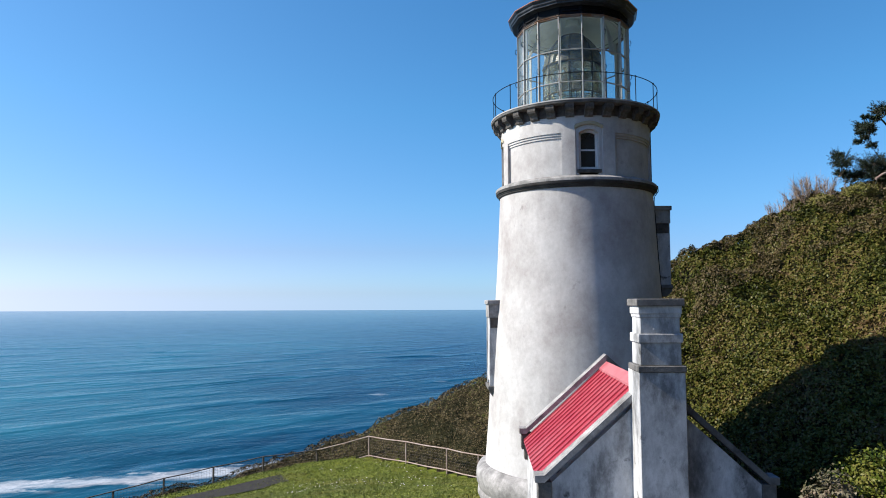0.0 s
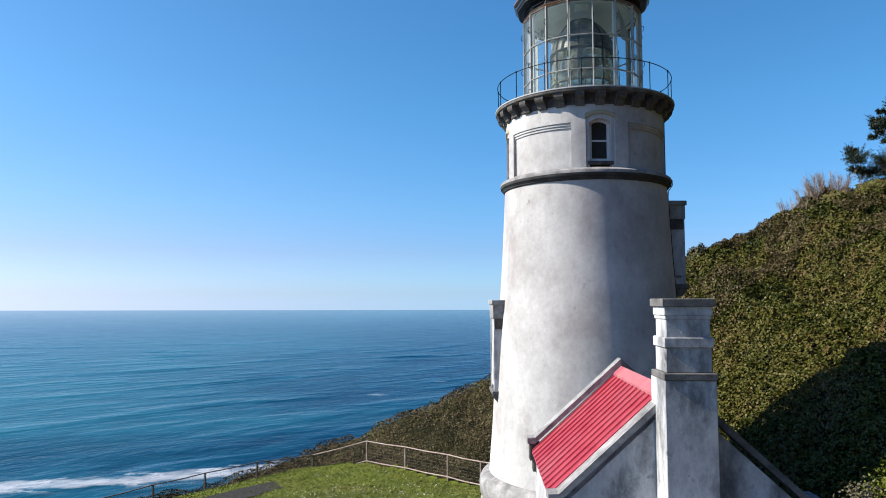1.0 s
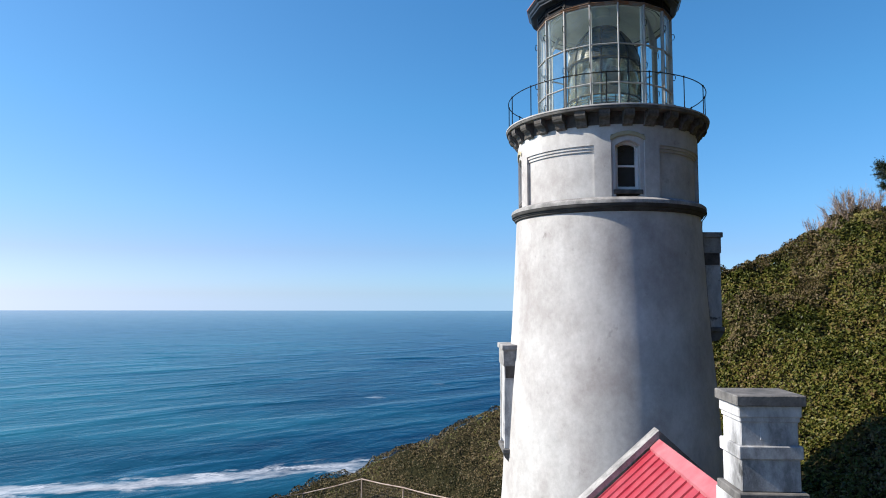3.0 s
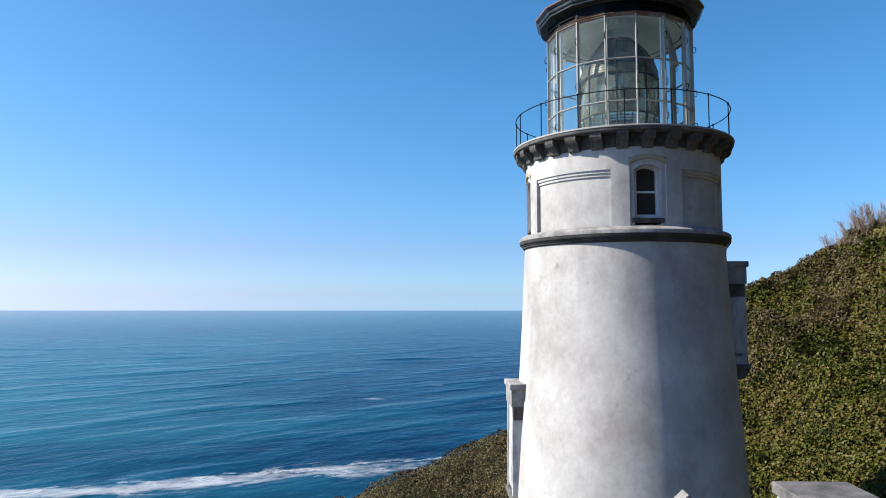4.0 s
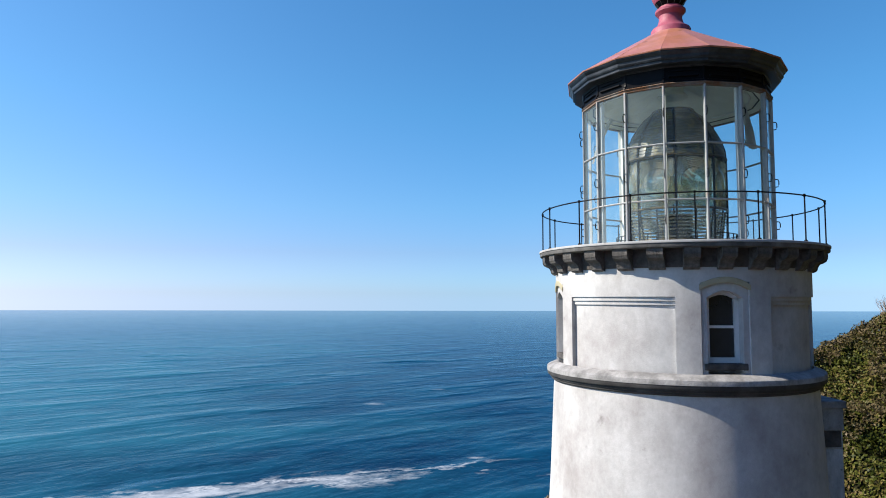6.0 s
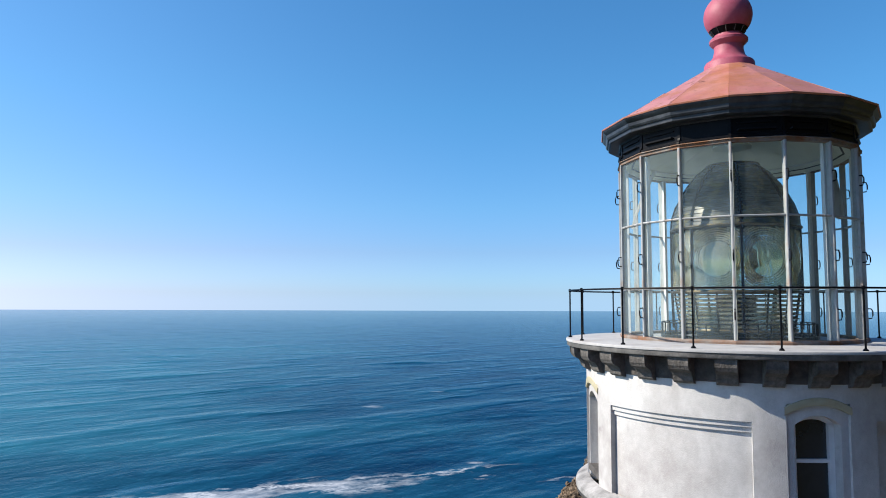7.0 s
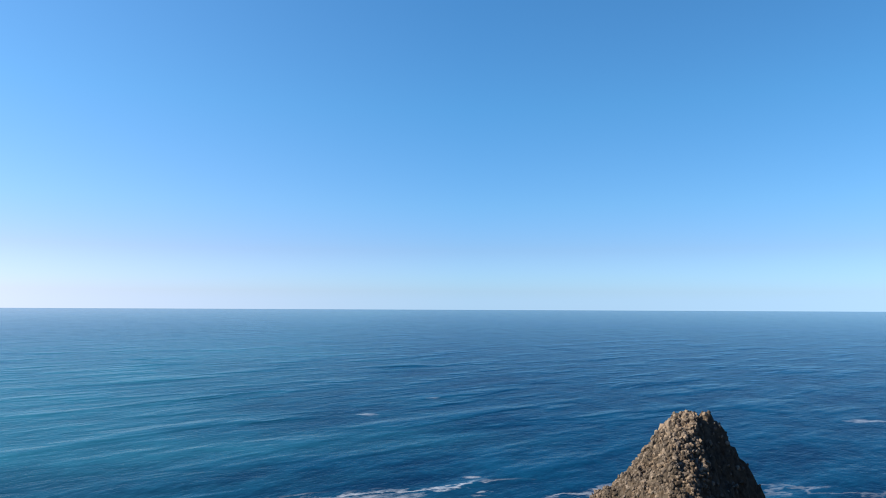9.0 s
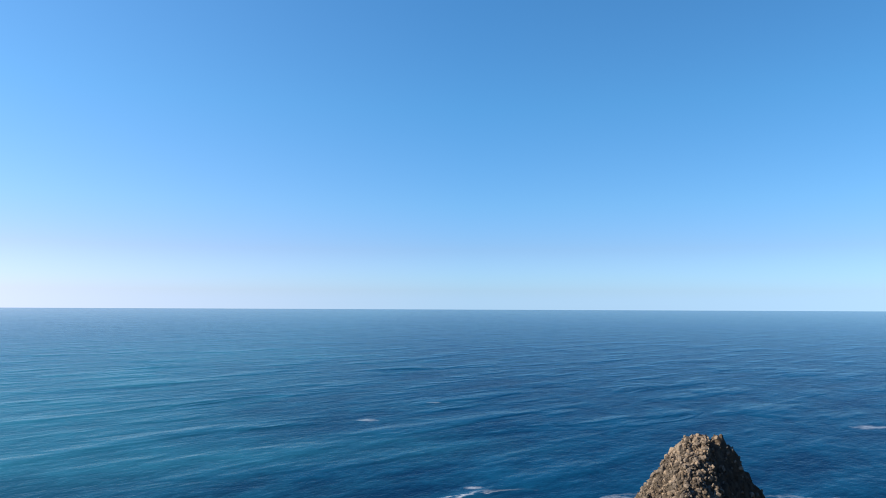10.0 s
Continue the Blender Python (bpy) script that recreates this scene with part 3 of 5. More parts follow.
def axis(lo, a, b, hi, step, coarse):
    """Grid lines: fine between a and b, wider apart outside."""
    out = list(np.arange(a, b, step)) + [b]
    v, s = a, step
    while v > lo:
        s = min(coarse, s * 1.35)
        v -= s
        out.insert(0, v)
    v, s = b, step
    while v < hi:
        s = min(coarse, s * 1.35)
        v += s
        out.append(v)
    return out


xs, ys = axis(-90, -24, 24, 170, 0.45, 8), axis(-120, -6, 22, 150, 0.45, 8)
verts, faces = [], []
for yv in ys:
    for xv in xs:
        z = land(xv, yv)
        if shrubbed(xv, yv):
            z += (0.25 + bumps(xv, yv)) * (1.0 if xv > 4.2 else smooth_step(0.1, 1.2, past_fence(xv, yv)))
        else:
            z += 0.05 * fbm(xv, yv, 0.4, 1.0, 3)
        verts.append((xv, yv, z))
w = len(xs)
for j in range(len(ys) - 1):
    for i in range(w - 1):
        faces.append((j * w + i, j * w + i + 1, (j + 1) * w + i + 1, (j + 1) * w + i))
me = raw("ground", verts, faces)
ground = tagged(mesh_part("ground", me, GRASS, smooth=True), "grassy terrace and shrub-covered hill falling to the sea", "ground", kind="structure")
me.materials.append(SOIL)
me.materials.append(BOUNCEGREY)
# unseen ground is dark inland and grey in front, to steer bounce light
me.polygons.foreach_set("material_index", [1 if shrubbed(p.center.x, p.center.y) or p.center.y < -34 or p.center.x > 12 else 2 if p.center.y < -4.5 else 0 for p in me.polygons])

# the sea: one sheet with a low swell, out past the horizon
sx, sy = axis(-7000, -260, 300, 7000, 7.0, 500), axis(-5200, 130, 900, 7000, 5.0, 500)
verts, faces = [], []
for yv in sy:
    for xv in sx:
        far = smooth_step(2600, 700, math.hypot(xv, yv))
        ph = yv * 0.078 - xv * 0.050 + 4.5 * noise.noise(Vector((xv * 0.007, yv * 0.007, 0.3)))
        amp = 1.2 * max(0.0, noise.noise(Vector((xv * 0.008 + yv * 0.005, yv * 0.014 - xv * 0.008, 4.0))) - 0.08)
        verts.append((xv, yv, -57 + far * amp * (math.sin(ph) + 0.3 * math.sin(2 * ph + 1))))
w = len(sx)
for j in range(len(sy) - 1):
    for i in range(w - 1):
        faces.append((j * w + i, j * w + i + 1, (j + 1) * w + i + 1, (j + 1) * w + i))
tagged(mesh_part("water", raw("water", verts, faces), SEA, smooth=True), "deep blue ocean with low swell and white surf", "sea", kind="structure")

# ---- lighthouse tower ----
LH = thing("lighthouse", (0, 0, -1.3), "tall tapering white stucco lighthouse with a glazed lantern", "lighthouse")
WIN = -90.5            # bearing of the watch-room window
SHAFT = [(3.06, -0.25), (3.02, 0.0), (2.96, 0.75), (2.90, 1.5), (2.825, 2.8), (2.745, 4.0), (2.625, 5.5), (2.545, 6.8), (2.465, 8.5), (2.455, 8.72)]


def shaft_radius(z):
    for (ra, za), (rb, zb) in zip(SHAFT, SHAFT[1:]):
        if za <= z <= zb:
            return ra + (rb - ra) * (z - za) / (zb - za)
    return SHAFT[-1][0]


bm = bmesh.new()
fine = [(shaft_radius(-0.25 + 8.97 * i / 40), -0.25 + 8.97 * i / 40) for i in range(41)]
lathe(bm, fine, 128)
part("shaft", bm, STUCCO, LH, "white stucco wall with grey weather stains", smooth=True)

bm = bmesh.new()
lathe(bm, [(3.0, 0.16), (3.10, 0.14), (3.22, 0.06), (3.29, -0.06), (3.31, -0.2), (3.30, -0.42), (3.24, -0.55), (3.22, -0.62), (3.26, -0.68), (3.27, -0.8), (3.22, -0.9), (3.16, -1.0), (3.16, -2.2)], 128)
part("plinth", bm, PALECONCRETE, LH, "rounded grey concrete plinth", smooth=True)

bm = bmesh.new()
lathe(bm, [(2.38, 8.965), (2.47, 8.94), (2.555, 8.905), (2.592, 8.875), (2.602, 8.83), (2.60, 8.792), (2.45, 8.792)], 128)
part("belt_weathering", bm, PALECONCRETE, LH, "pale sloping cement top of the belt course", smooth=True)
bm = bmesh.new()
lathe(bm, [(2.45, 8.79), (2.592, 8.79), (2.588, 8.725), (2.58, 8.715), (2.545, 8.71), (2.54, 8.675), (2.515, 8.655), (2.51, 8.63), (2.48, 8.605), (2.45, 8.60)], 128)
part("belt_course", bm, DARKCEMENT, LH, "dark stained belt course moulding", smooth=True)

# watch room: relief of blind panels and window niches, cell by cell
R_DRUM = 2.405
PANELS = [WIN + 45 + 90 * k for k in range(4)]
NICHES = [WIN + 90 * k for k in range(4)]


def turn(a, b):
    return (a - b + 180) % 360 - 180


def drum_radius(az, z):
    for c in PANELS:
        d = abs(turn(az, c))
        if d < 25.5 and z < 10.25:
            return R_DRUM - (0.085 if z < 10.11 else 0.055 if z < 10.18 else 0.028)
    for c in NICHES:
        d = abs(turn(az, c))
        if d < 9.8 and z < 10.50:
            if d < 7.3 and z < 10.42:
                return R_DRUM - 0.40
            return R_DRUM - 0.04
    return R_DRUM


cuts = sorted({round((c + s * e) % 360, 3) for c in PANELS for s in (-1, 1) for e in (25.5, 24.3)} | {round((c + s * e) % 360, 3) for c in NICHES for s in (-1, 1) for e in (9.8, 7.3)})
azs = []
for a, b in zip(cuts, cuts[1:] + [cuts[0] + 360]):
    k = max(1, round((b - a) / 2.4))
    azs += [a + (b - a) * i / k for i in range(k)]
zs = [8.88, 9.4, 9.8, 10.11, 10.18, 10.25, 10.42, 10.50, 10.65, 10.80]
bm = bmesh.new()
n_az = len(azs)
cell = {}
for i in range(n_az):
    a0, a1 = azs[i], azs[(i + 1) % n_az] + (360 if i == n_az - 1 else 0)
    for j in range(len(zs) - 1):
        cell[i, j] = (a0, a1, drum_radius((a0 + a1) / 2, (zs[j] + zs[j + 1]) / 2))
for (i, j), (a0, a1, r) in cell.items():
    z0, z1 = zs[j], zs[j + 1]
    bm.faces.new([bm.verts.new(polar(r, *p)) for p in ((a0, z0), (a1, z0), (a1, z1), (a0, z1))])
    rr = cell[(i + 1) % n_az, j][2]
    if abs(rr - r) > 1e-6:
        bm.faces.new([bm.verts.new(p) for p in (polar(r, a1, z0), polar(rr, a1, z0), polar(rr, a1, z1), polar(r, a1, z1))])
    if j + 1 < len(zs) - 1 and abs(cell[i, j + 1][2] - r) > 1e-6:
        ru = cell[i, j + 1][2]
        bm.faces.new([bm.verts.new(p) for p in (polar(r, a0, z1), polar(r, a1, z1), polar(ru, a1, z1), polar(ru, a0, z1))])
bmesh.ops.remove_doubles(bm, verts=bm.verts[:], dist=0.0005)
bmesh.ops.recalc_face_normals(bm, faces=bm.faces[:])
part("watch_room_wall", bm, STUCCO, LH, "white stucco wall with recessed blind panels", smooth=True)


def arch_piece(bm, c, half, z_side, rise, z_top, r_in, r_out, steps=14):
    """Fills a niche's head down to a shallow arch."""
    rows = []
    for i in range(steps + 1):
        u = -1 + 2 * i / steps
        az, z = c + half * u, z_side + rise * (1 - u * u)
        rows.append([bm.verts.new(polar(r_out, az, z)), bm.verts.new(polar(r_out, az, z_top)), bm.verts.new(polar(r_in, az, z_top)), bm.verts.new(polar(r_in, az, z))])
    for a, b in zip(rows, rows[1:]):
        for s in range(4):
            bm.faces.new((a[s], b[s], b[(s + 1) % 4], a[(s + 1) % 4]))
    bm.faces.new(rows[0])
    bm.faces.new(list(reversed(rows[-1])))
    bmesh.ops.recalc_face_normals(bm, faces=bm.faces[:])


HOOD = surf("yellowed_stucco_moulding", (0.30, 0.265, 0.165), (0.42, 0.39, 0.28), 5.0, 0.9, bump=0.3, bscale=40, stain=(0.19, 0.155, 0.075), sscale=2.5, samount=0.7)
for c in NICHES:
    bm = bmesh.new()
    arch_piece(bm, c, 7.45, 10.22, 0.13, 10.43, R_DRUM - 0.40, R_DRUM - 0.036)
    part("niche_head", bm, STUCCO, LH, smooth=True)
    bm = bmesh.new()
    rows = []
    for i in range(15):
        u = -1 + 2 * i / 14
        az, z = c + 10.3 * u, 10.36 + 0.13 * (1 - u * u)
        rows.append([bm.verts.new(polar(R_DRUM + o, az, z + h)) for o, h in ((-0.045, -0.01), (0.008, -0.01), (0.016, 0.02), (0.012, 0.085), (-0.01, 0.10))])
    for a, b in zip(rows, rows[1:]):
        for s in range(4):
            bm.faces.new((a[s], b[s], b[s + 1], a[s + 1]))
    bmesh.ops.recalc_face_normals(bm, faces=bm.faces[:])
    part("hood_mould", bm, HOOD, LH, "yellowed arched hood moulding", smooth=True)

for c in NICHES:
    win = bmesh.new()
    m = Matrix.Rotation(radians(c + 90), 4, "Z")        # local -y looks outwards
    y0 = -(R_DRUM - 0.20)
    # frame with an arched head
    zt = lambda u: 10.22 + 0.12 * (1 - u * u)
    w_out, w_in = 0.295, 0.215
    for s in (-1, 1):
        box(win, (min(s * w_out, s * w_in), y0, 9.14), (max(s * w_out, s * w_in), y0 + 0.10, 10.24), m)
    for i in range(10):
        ua, ub = -1 + 2 * i / 10, -1 + 2 * (i + 1) / 10
        prism(win, [(ua * w_out, y0, zt(ua) + 0.05), (ub * w_out, y0, zt(ub) + 0.05), (ub * w_out, y0, zt(ub) - 0.06), (ua * w_out, y0, zt(ua) - 0.06)], (0, 0.10, 0), m)
    box(win, (-w_out, y0 - 0.002, 9.14), (w_out, y0 + 0.10, 9.23), m)
    window = part("window", win, WHITEPAINT, LH, "tall white sash window with an arched head")
    bm = bmesh.new()
    box(bm, (-0.36, y0 - 0.16, 9.03), (0.36, y0 + 0.12, 9.14), m, 0.012)
    part("sill", bm, DARKSTONE, window, "dark grey sill")
    bm = bmesh.new()
    box(bm, (-w_in, y0 + 0.02, 9.72), (w_in, y0 + 0.075, 9.765), m)
    part("meeting_rail", bm, WHITEPAINT, window)
    for z0, z1, back in ((9.23, 9.73, 0.05), (9.755, 10.32, 0.065)):
        bm = bmesh.new()
        box(bm, (-w_in, y0 + back, z0), (w_in, y0 + back + 0.012, z1), m)
        part("pane", bm, DARKGLASS, window, "dark reflecting window pane")
    bm = bmesh.new()
    box(bm, (-0.36, y0 + 0.14, 8.95), (0.36, y0 + 0.17, 10.45), m)
    part("niche_back", bm, STUCCO, window)

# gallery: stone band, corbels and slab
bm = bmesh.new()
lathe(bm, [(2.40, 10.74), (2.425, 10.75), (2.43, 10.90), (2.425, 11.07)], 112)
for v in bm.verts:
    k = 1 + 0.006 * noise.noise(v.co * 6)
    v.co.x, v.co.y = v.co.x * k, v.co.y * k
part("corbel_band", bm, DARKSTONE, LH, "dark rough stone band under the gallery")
corbel_meshes = []
for seed in range(3):
    bm = bmesh.new()
    out = [(2.39, 10.70), (2.45, 10.705), (2.49, 10.735), (2.51, 10.80), (2.545, 10.855), (2.60, 10.875), (2.645, 10.90), (2.67, 10.95), (2.675, 11.068), (2.39, 11.068)]
    prism(bm, [(r, -0.135 + 0.005 * seed, z) for r, z in out], (0, 0.27 - 0.012 * seed, 0))
    me = bpy.data.meshes.new("corbel")
    bm.to_mesh(me)
    bm.free()
    corbel_meshes.append(me)
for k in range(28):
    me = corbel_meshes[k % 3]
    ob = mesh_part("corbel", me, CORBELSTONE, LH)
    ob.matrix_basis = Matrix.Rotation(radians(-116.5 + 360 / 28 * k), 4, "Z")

bm = bmesh.new()
lathe(bm, [(2.36, 11.062), (2.66, 11.06), (2.715, 11.07), (2.722, 11.085), (2.722, 11.145)], 128)
part("deck_edge", bm, CONCRETE, LH, "stained cement deck edge", smooth=True)
bm = bmesh.new()
lathe(bm, [(1.2, 11.205), (2.0, 11.205), (2.71, 11.185), (2.73, 11.18), (2.737, 11.168), (2.735, 11.142), (2.70, 11.138)], 128)
part("gallery_deck", bm, DECK, LH, "pale grey concrete gallery deck", smooth=True)

# gallery railing
RAIL = part("railing", tube(bmesh.new(), [polar(2.665, 3.75 * i, 11.975) for i in range(96)], 0.013, 8, True), BLACKIRON, LH, "thin black iron gallery railing", smooth=True)
for k in range(16):
    az = -102.4 + 22.5 * k
    bm = bmesh.new()
    tube(bm, [polar(2.665, az, 11.185), polar(2.665, az, 11.97)], 0.013, 8)
    lathe(bm, [(0.0, 12.005), (0.02, 12.0), (0.024, 11.98), (0.02, 11.955), (0.012, 11.95)], 8, at=polar(2.665, az, 0))
    lathe(bm, [(0.034, 11.186), (0.034, 11.20), (0.018, 11.215)], 8, at=polar(2.665, az, 0))
    part("rail_post", bm, BLACKIRON, RAIL, smooth=True)

# ---- lantern room ----
PH, RL = -114.0, 1.83


def corner(k, r, z):
    return polar(r, PH + 22.5 * k, z)


def ring16(bm, profile):
    """A sixteen-sided ring from a closed profile of (radius, height)."""
    rings = [[bm.verts.new(corner(k, r, z)) for k in range(16)] for r, z in profile]
    for a, b in zip(rings, rings[1:] + rings[:1]):
        for k in range(16):
            j = (k + 1) % 16
            bm.faces.new((a[k], a[j], b[j], b[k]))
    bmesh.ops.recalc_face_normals(bm, faces=bm.faces[:])
    return bm


part("lantern_base", ring16(bmesh.new(), [(1.70, 11.19), (1.865, 11.19), (1.865, 11.235), (1.845, 11.26), (1.70, 11.26)]), RUST, LH, "rust-stained lantern sill")
for z in (11.985, 13.0):
    bm = ring16(bmesh.new(), [(RL - 0.05, z - 0.013), (RL + 0.004, z - 0.013), (RL + 0.010, z), (RL + 0.004, z + 0.013), (RL - 0.05, z + 0.013)])
    for k in range(16):
        for f in (0.2, 0.4, 0.6, 0.8):
            o = polar(RL, PH + 22.5 * k, z).lerp(polar(RL, PH + 22.5 * (k + 1), z), f)
            rad = polar(1, PH + 22.5 * k + 11.25, 0)
            tube(bm, [o - rad * 0.02, o + rad * 0.02], 0.009, 6)
    part("glazing_bar", bm, GREYIRON, LH, "grey horizontal glazing bar with bolt heads")
part("lantern_head", ring16(bmesh.new(), [(1.74, 14.045), (1.835, 14.045), (1.838, 14.082), (1.74, 14.082)]), RUST, LH, "thin rusty head ring")
part("drip_edge", ring16(bmesh.new(), [(1.74, 14.083), (1.85, 14.083), (1.862, 14.09), (1.85, 14.104), (1.74, 14.104)]), RUST, LH, "thin rusty drip edge")

bm = bmesh.new()
out = [(RL - 0.075, -0.012), (RL - 0.03, -0.014), (RL - 0.022, -0.019), (RL + 0.012, -0.019), (RL + 0.018, -0.009), (RL + 0.018, 0.009), (RL + 0.012, 0.019), (RL - 0.022, 0.019), (RL - 0.03, 0.014), (RL - 0.075, 0.012)]
prism(bm, [(r, s, 11.25) for r, s in out], (0, 0, 2.8))
mull = bpy.data.meshes.new("mullion")
bm.to_mesh(mull)
bm.free()
bm = bmesh.new()
prism(bm, [(RL - 0.15, -0.025, 11.25), (RL - 0.095, -0.025, 11.25), (RL - 0.095, 0.025, 11.25), (RL - 0.15, 0.025, 11.25)], (0, 0, 2.8))
post = bpy.data.meshes.new("inner_post")
bm.to_mesh(post)
bm.free()
for k in range(16):
    m = Matrix.Rotation(radians(PH + 22.5 * k), 4, "Z")
    ob = mesh_part("mullion", mull, GREYIRON, LH)
    ob.matrix_basis = m
    if k % 2 == 0:
        pst = mesh_part("inner_post", post, WHITEPAINT, LH, "white painted inner post")
        pst.matrix_basis = m
    for z in (13.56, 12.44, 11.62):
        if z < 12 and k % 2:
            continue
        bm = bmesh.new()
        az = PH + 22.5 * k
        side = Vector((-math.sin(radians(az)), math.cos(radians(az)), 0))
        o, rad = polar(RL + 0.018, az, z), polar(1, az, 0)
        tube(bm, [o + Vector((0, 0, -0.075)), o + rad * 0.045 + Vector((0, 0, -0.07)), o + rad * 0.06 + Vector((0, 0, -0.03)), o + rad * 0.06 + Vector((0, 0, 0.03)), o + rad * 0.045 + Vector((0, 0, 0.07)), o + Vector((0, 0, 0.075))], 0.010, 6)
        part("grab_handle", bm, BLACKIRON, LH, smooth=True)

pane_mesh = {}
for row, (z0, z1) in enumerate(((11.26, 11.965), (12.005, 12.98), (13.02, 14.04))):
    h = RL * math.sin(radians(11.25))
    a = RL * math.cos(radians(11.25)) - 0.018
    bm = bmesh.new()
    bm.faces.new([bm.verts.new(p) for p in ((a, -h + 0.02, z0), (a, h - 0.02, z0), (a, h - 0.02, z1), (a, -h + 0.02, z1))])
    pane_mesh[row] = bpy.data.meshes.new("lantern_pane")
    bm.to_mesh(pane_mesh[row])
    bm.free()
    for k in range(16):
        ob = mesh_part("lantern_pane", pane_mesh[row], GLASS, LH)
        ob.matrix_basis = Matrix.Rotation(radians(PH + 22.5 * k + 11.25), 4, "Z")
        ob.visible_shadow = False

# black frieze, cornice and vents
part("frieze", ring16(bmesh.new(), [(1.60, 14.10), (1.80, 14.10), (1.845, 14.115), (1.845, 14.14), (1.81, 14.155), (1.81, 14.40), (1.60, 14.40)]), BLACKIRON, LH, "black iron frieze with vent slots")
part("cornice", ring16(bmesh.new(), [(1.60, 14.385), (1.83, 14.385), (1.85, 14.40), (1.985, 14.41), (2.015, 14.42), (2.018, 14.465), (2.045, 14.475), (2.06, 14.50), (2.065, 14.545), (2.095, 14.575), (2.115, 14.60), (2.12, 14.628), (1.60, 14.628)]), GLINTIRON, LH, "stepped glossy black iron cornice with its sunlit glint in the colour")
bm = bmesh.new()
a = 1.81 * math.cos(radians(11.25))
prism(bm, [(a - 0.01, -0.26, 14.20), (a + 0.02, -0.26, 14.20), (a + 0.045, -0.24, 14.215), (a + 0.045, 0.24, 14.215), (a + 0.02, 0.26, 14.20), (a - 0.01, 0.26, 14.20)], (0, 0, 0.022))
prism(bm, [(a - 0.01, -0.26, 14.31), (a + 0.02, -0.26, 14.31), (a + 0.035, 0.0, 14.31), (a + 0.02, 0.26, 14.31), (a - 0.01, 0.26, 14.31)], (0, 0, 0.018))
vent = bpy.data.meshes.new("vent")
bm.to_mesh(vent)
bm.free()
bracket = bmesh.new()
prism(bracket, [(1.78, -0.018, 14.11), (1.860, -0.018, 14.11), (1.856, -0.018, 14.135), (1.832, -0.018, 14.165), (1.820, -0.018, 14.20), (1.820, -0.018, 14.40), (1.78, -0.018, 14.40)], (0, 0.036, 0))
strip_mesh = bpy.data.meshes.new("corner_strip")
bracket.to_mesh(strip_mesh)
bracket.free()
for k in range(16):
    if k != 15:
        mesh_part("vent", vent, BLACKIRON, LH).matrix_basis = Matrix.Rotation(radians(PH + 22.5 * k + 11.25), 4, "Z")
    mesh_part("corner_strip", strip_mesh, BLACKIRON, LH).matrix_basis = Matrix.Rotation(radians(PH + 22.5 * k), 4, "Z")

# sixteen roof panels with raised seams
h0, h1 = 2.13 * math.sin(radians(11.25)), 0.41 * math.sin(radians(11.25))
a0, a1 = 2.13 * math.cos(radians(11.25)), 0.41 * math.cos(radians(11.25))
bm = bmesh.new()
up = Vector((0.96, 0, 1.66)).normalized() * 0.02
lo = [Vector((a0, -h0, 14.635)), Vector((a0, h0, 14.635)), Vector((a1, h1, 15.65)), Vector((a1, -h1, 15.65))]
v = [bm.verts.new(p - up) for p in lo] + [bm.verts.new(p) for p in lo]
for f in ((0, 1, 2, 3), (4, 5, 6, 7), (0, 1, 5, 4), (1, 2, 6, 5), (2, 3, 7, 6), (3, 0, 4, 7)):
    bm.faces.new([v[i] for i in f])
bmesh.ops.recalc_face_normals(bm, faces=bm.faces[:])
rp = bpy.data.meshes.new("roof_panel")
bm.to_mesh(rp)
bm.free()
bm = bmesh.new()
tube(bm, [(2.13, 0, 14.632), (0.40, 0, 15.645)], 0.007, 6)
rs = bpy.data.meshes.new("roof_seam")
bm.to_mesh(rs)
bm.free()
ROOF = part("lantern_roof", ring16(bmesh.new(), [(2.0, 14.62), (2.135, 14.62), (2.14, 14.64), (2.10, 14.655), (2.0, 14.66)]), REDROOF, LH, "faded red sixteen-sided lantern roof")
for k in range(16):
    panel = rp.copy()
    panel.transform(Matrix.Rotation(radians(PH + 22.5 * k + 11.25), 4, "Z"))
    mesh_part("roof_panel", panel, PINKROOF if 9 <= k <= 14 else REDROOF, ROOF)
    mesh_part("roof_seam", rs, REDROOF, ROOF).matrix_basis = Matrix.Rotation(radians(PH + 22.5 * k), 4, "Z")
part("cross_seam", tube(bmesh.new(), [polar(1.325, PH + 22.5 * 13 + 1, 15.112), polar(1.325, PH + 22.5 * 14 - 1, 15.112)], 0.008, 6), REDROOF, ROOF)

BALL = part("ventilator", lathe(bmesh.new(), [(0.41, 15.60), (0.415, 15.63), (0.40, 15.66), (0.395, 15.745), (0.375, 15.775), (0.31, 15.805), (0.255, 15.885), (0.23, 15.985), (0.232, 16.055), (0.27, 16.090), (0.302, 16.125), (0.305, 16.165), (0.285, 16.190), (0.235, 16.210), (0.225, 16.235), (0.225, 16.255)], 48), PINKRED, LH, "pinkish red ball ventilator and spike", smooth=True)
part("vent_band", lathe(bmesh.new(), [(0.20, 16.245), (0.228, 16.250), (0.295, 16.340), (0.27, 16.355)], 48), BLACKIRON, BALL, "black slotted vent band", smooth=True)
for k in range(12):
    bm = bmesh.new()
    tube(bm, [polar(0.238, 30 * k, 16.255), polar(0.30, 30 * k, 16.337)], 0.008, 5)
    part("vent_rib", bm, DARKSTONE, BALL)
part("ball", lathe(bmesh.new(), [(0.385 * math.cos(radians(a)), 16.580 + 0.385 * math.sin(radians(a))) for a in range(-38, 91, 4)], 48), PINKRED, BALL, smooth=True)
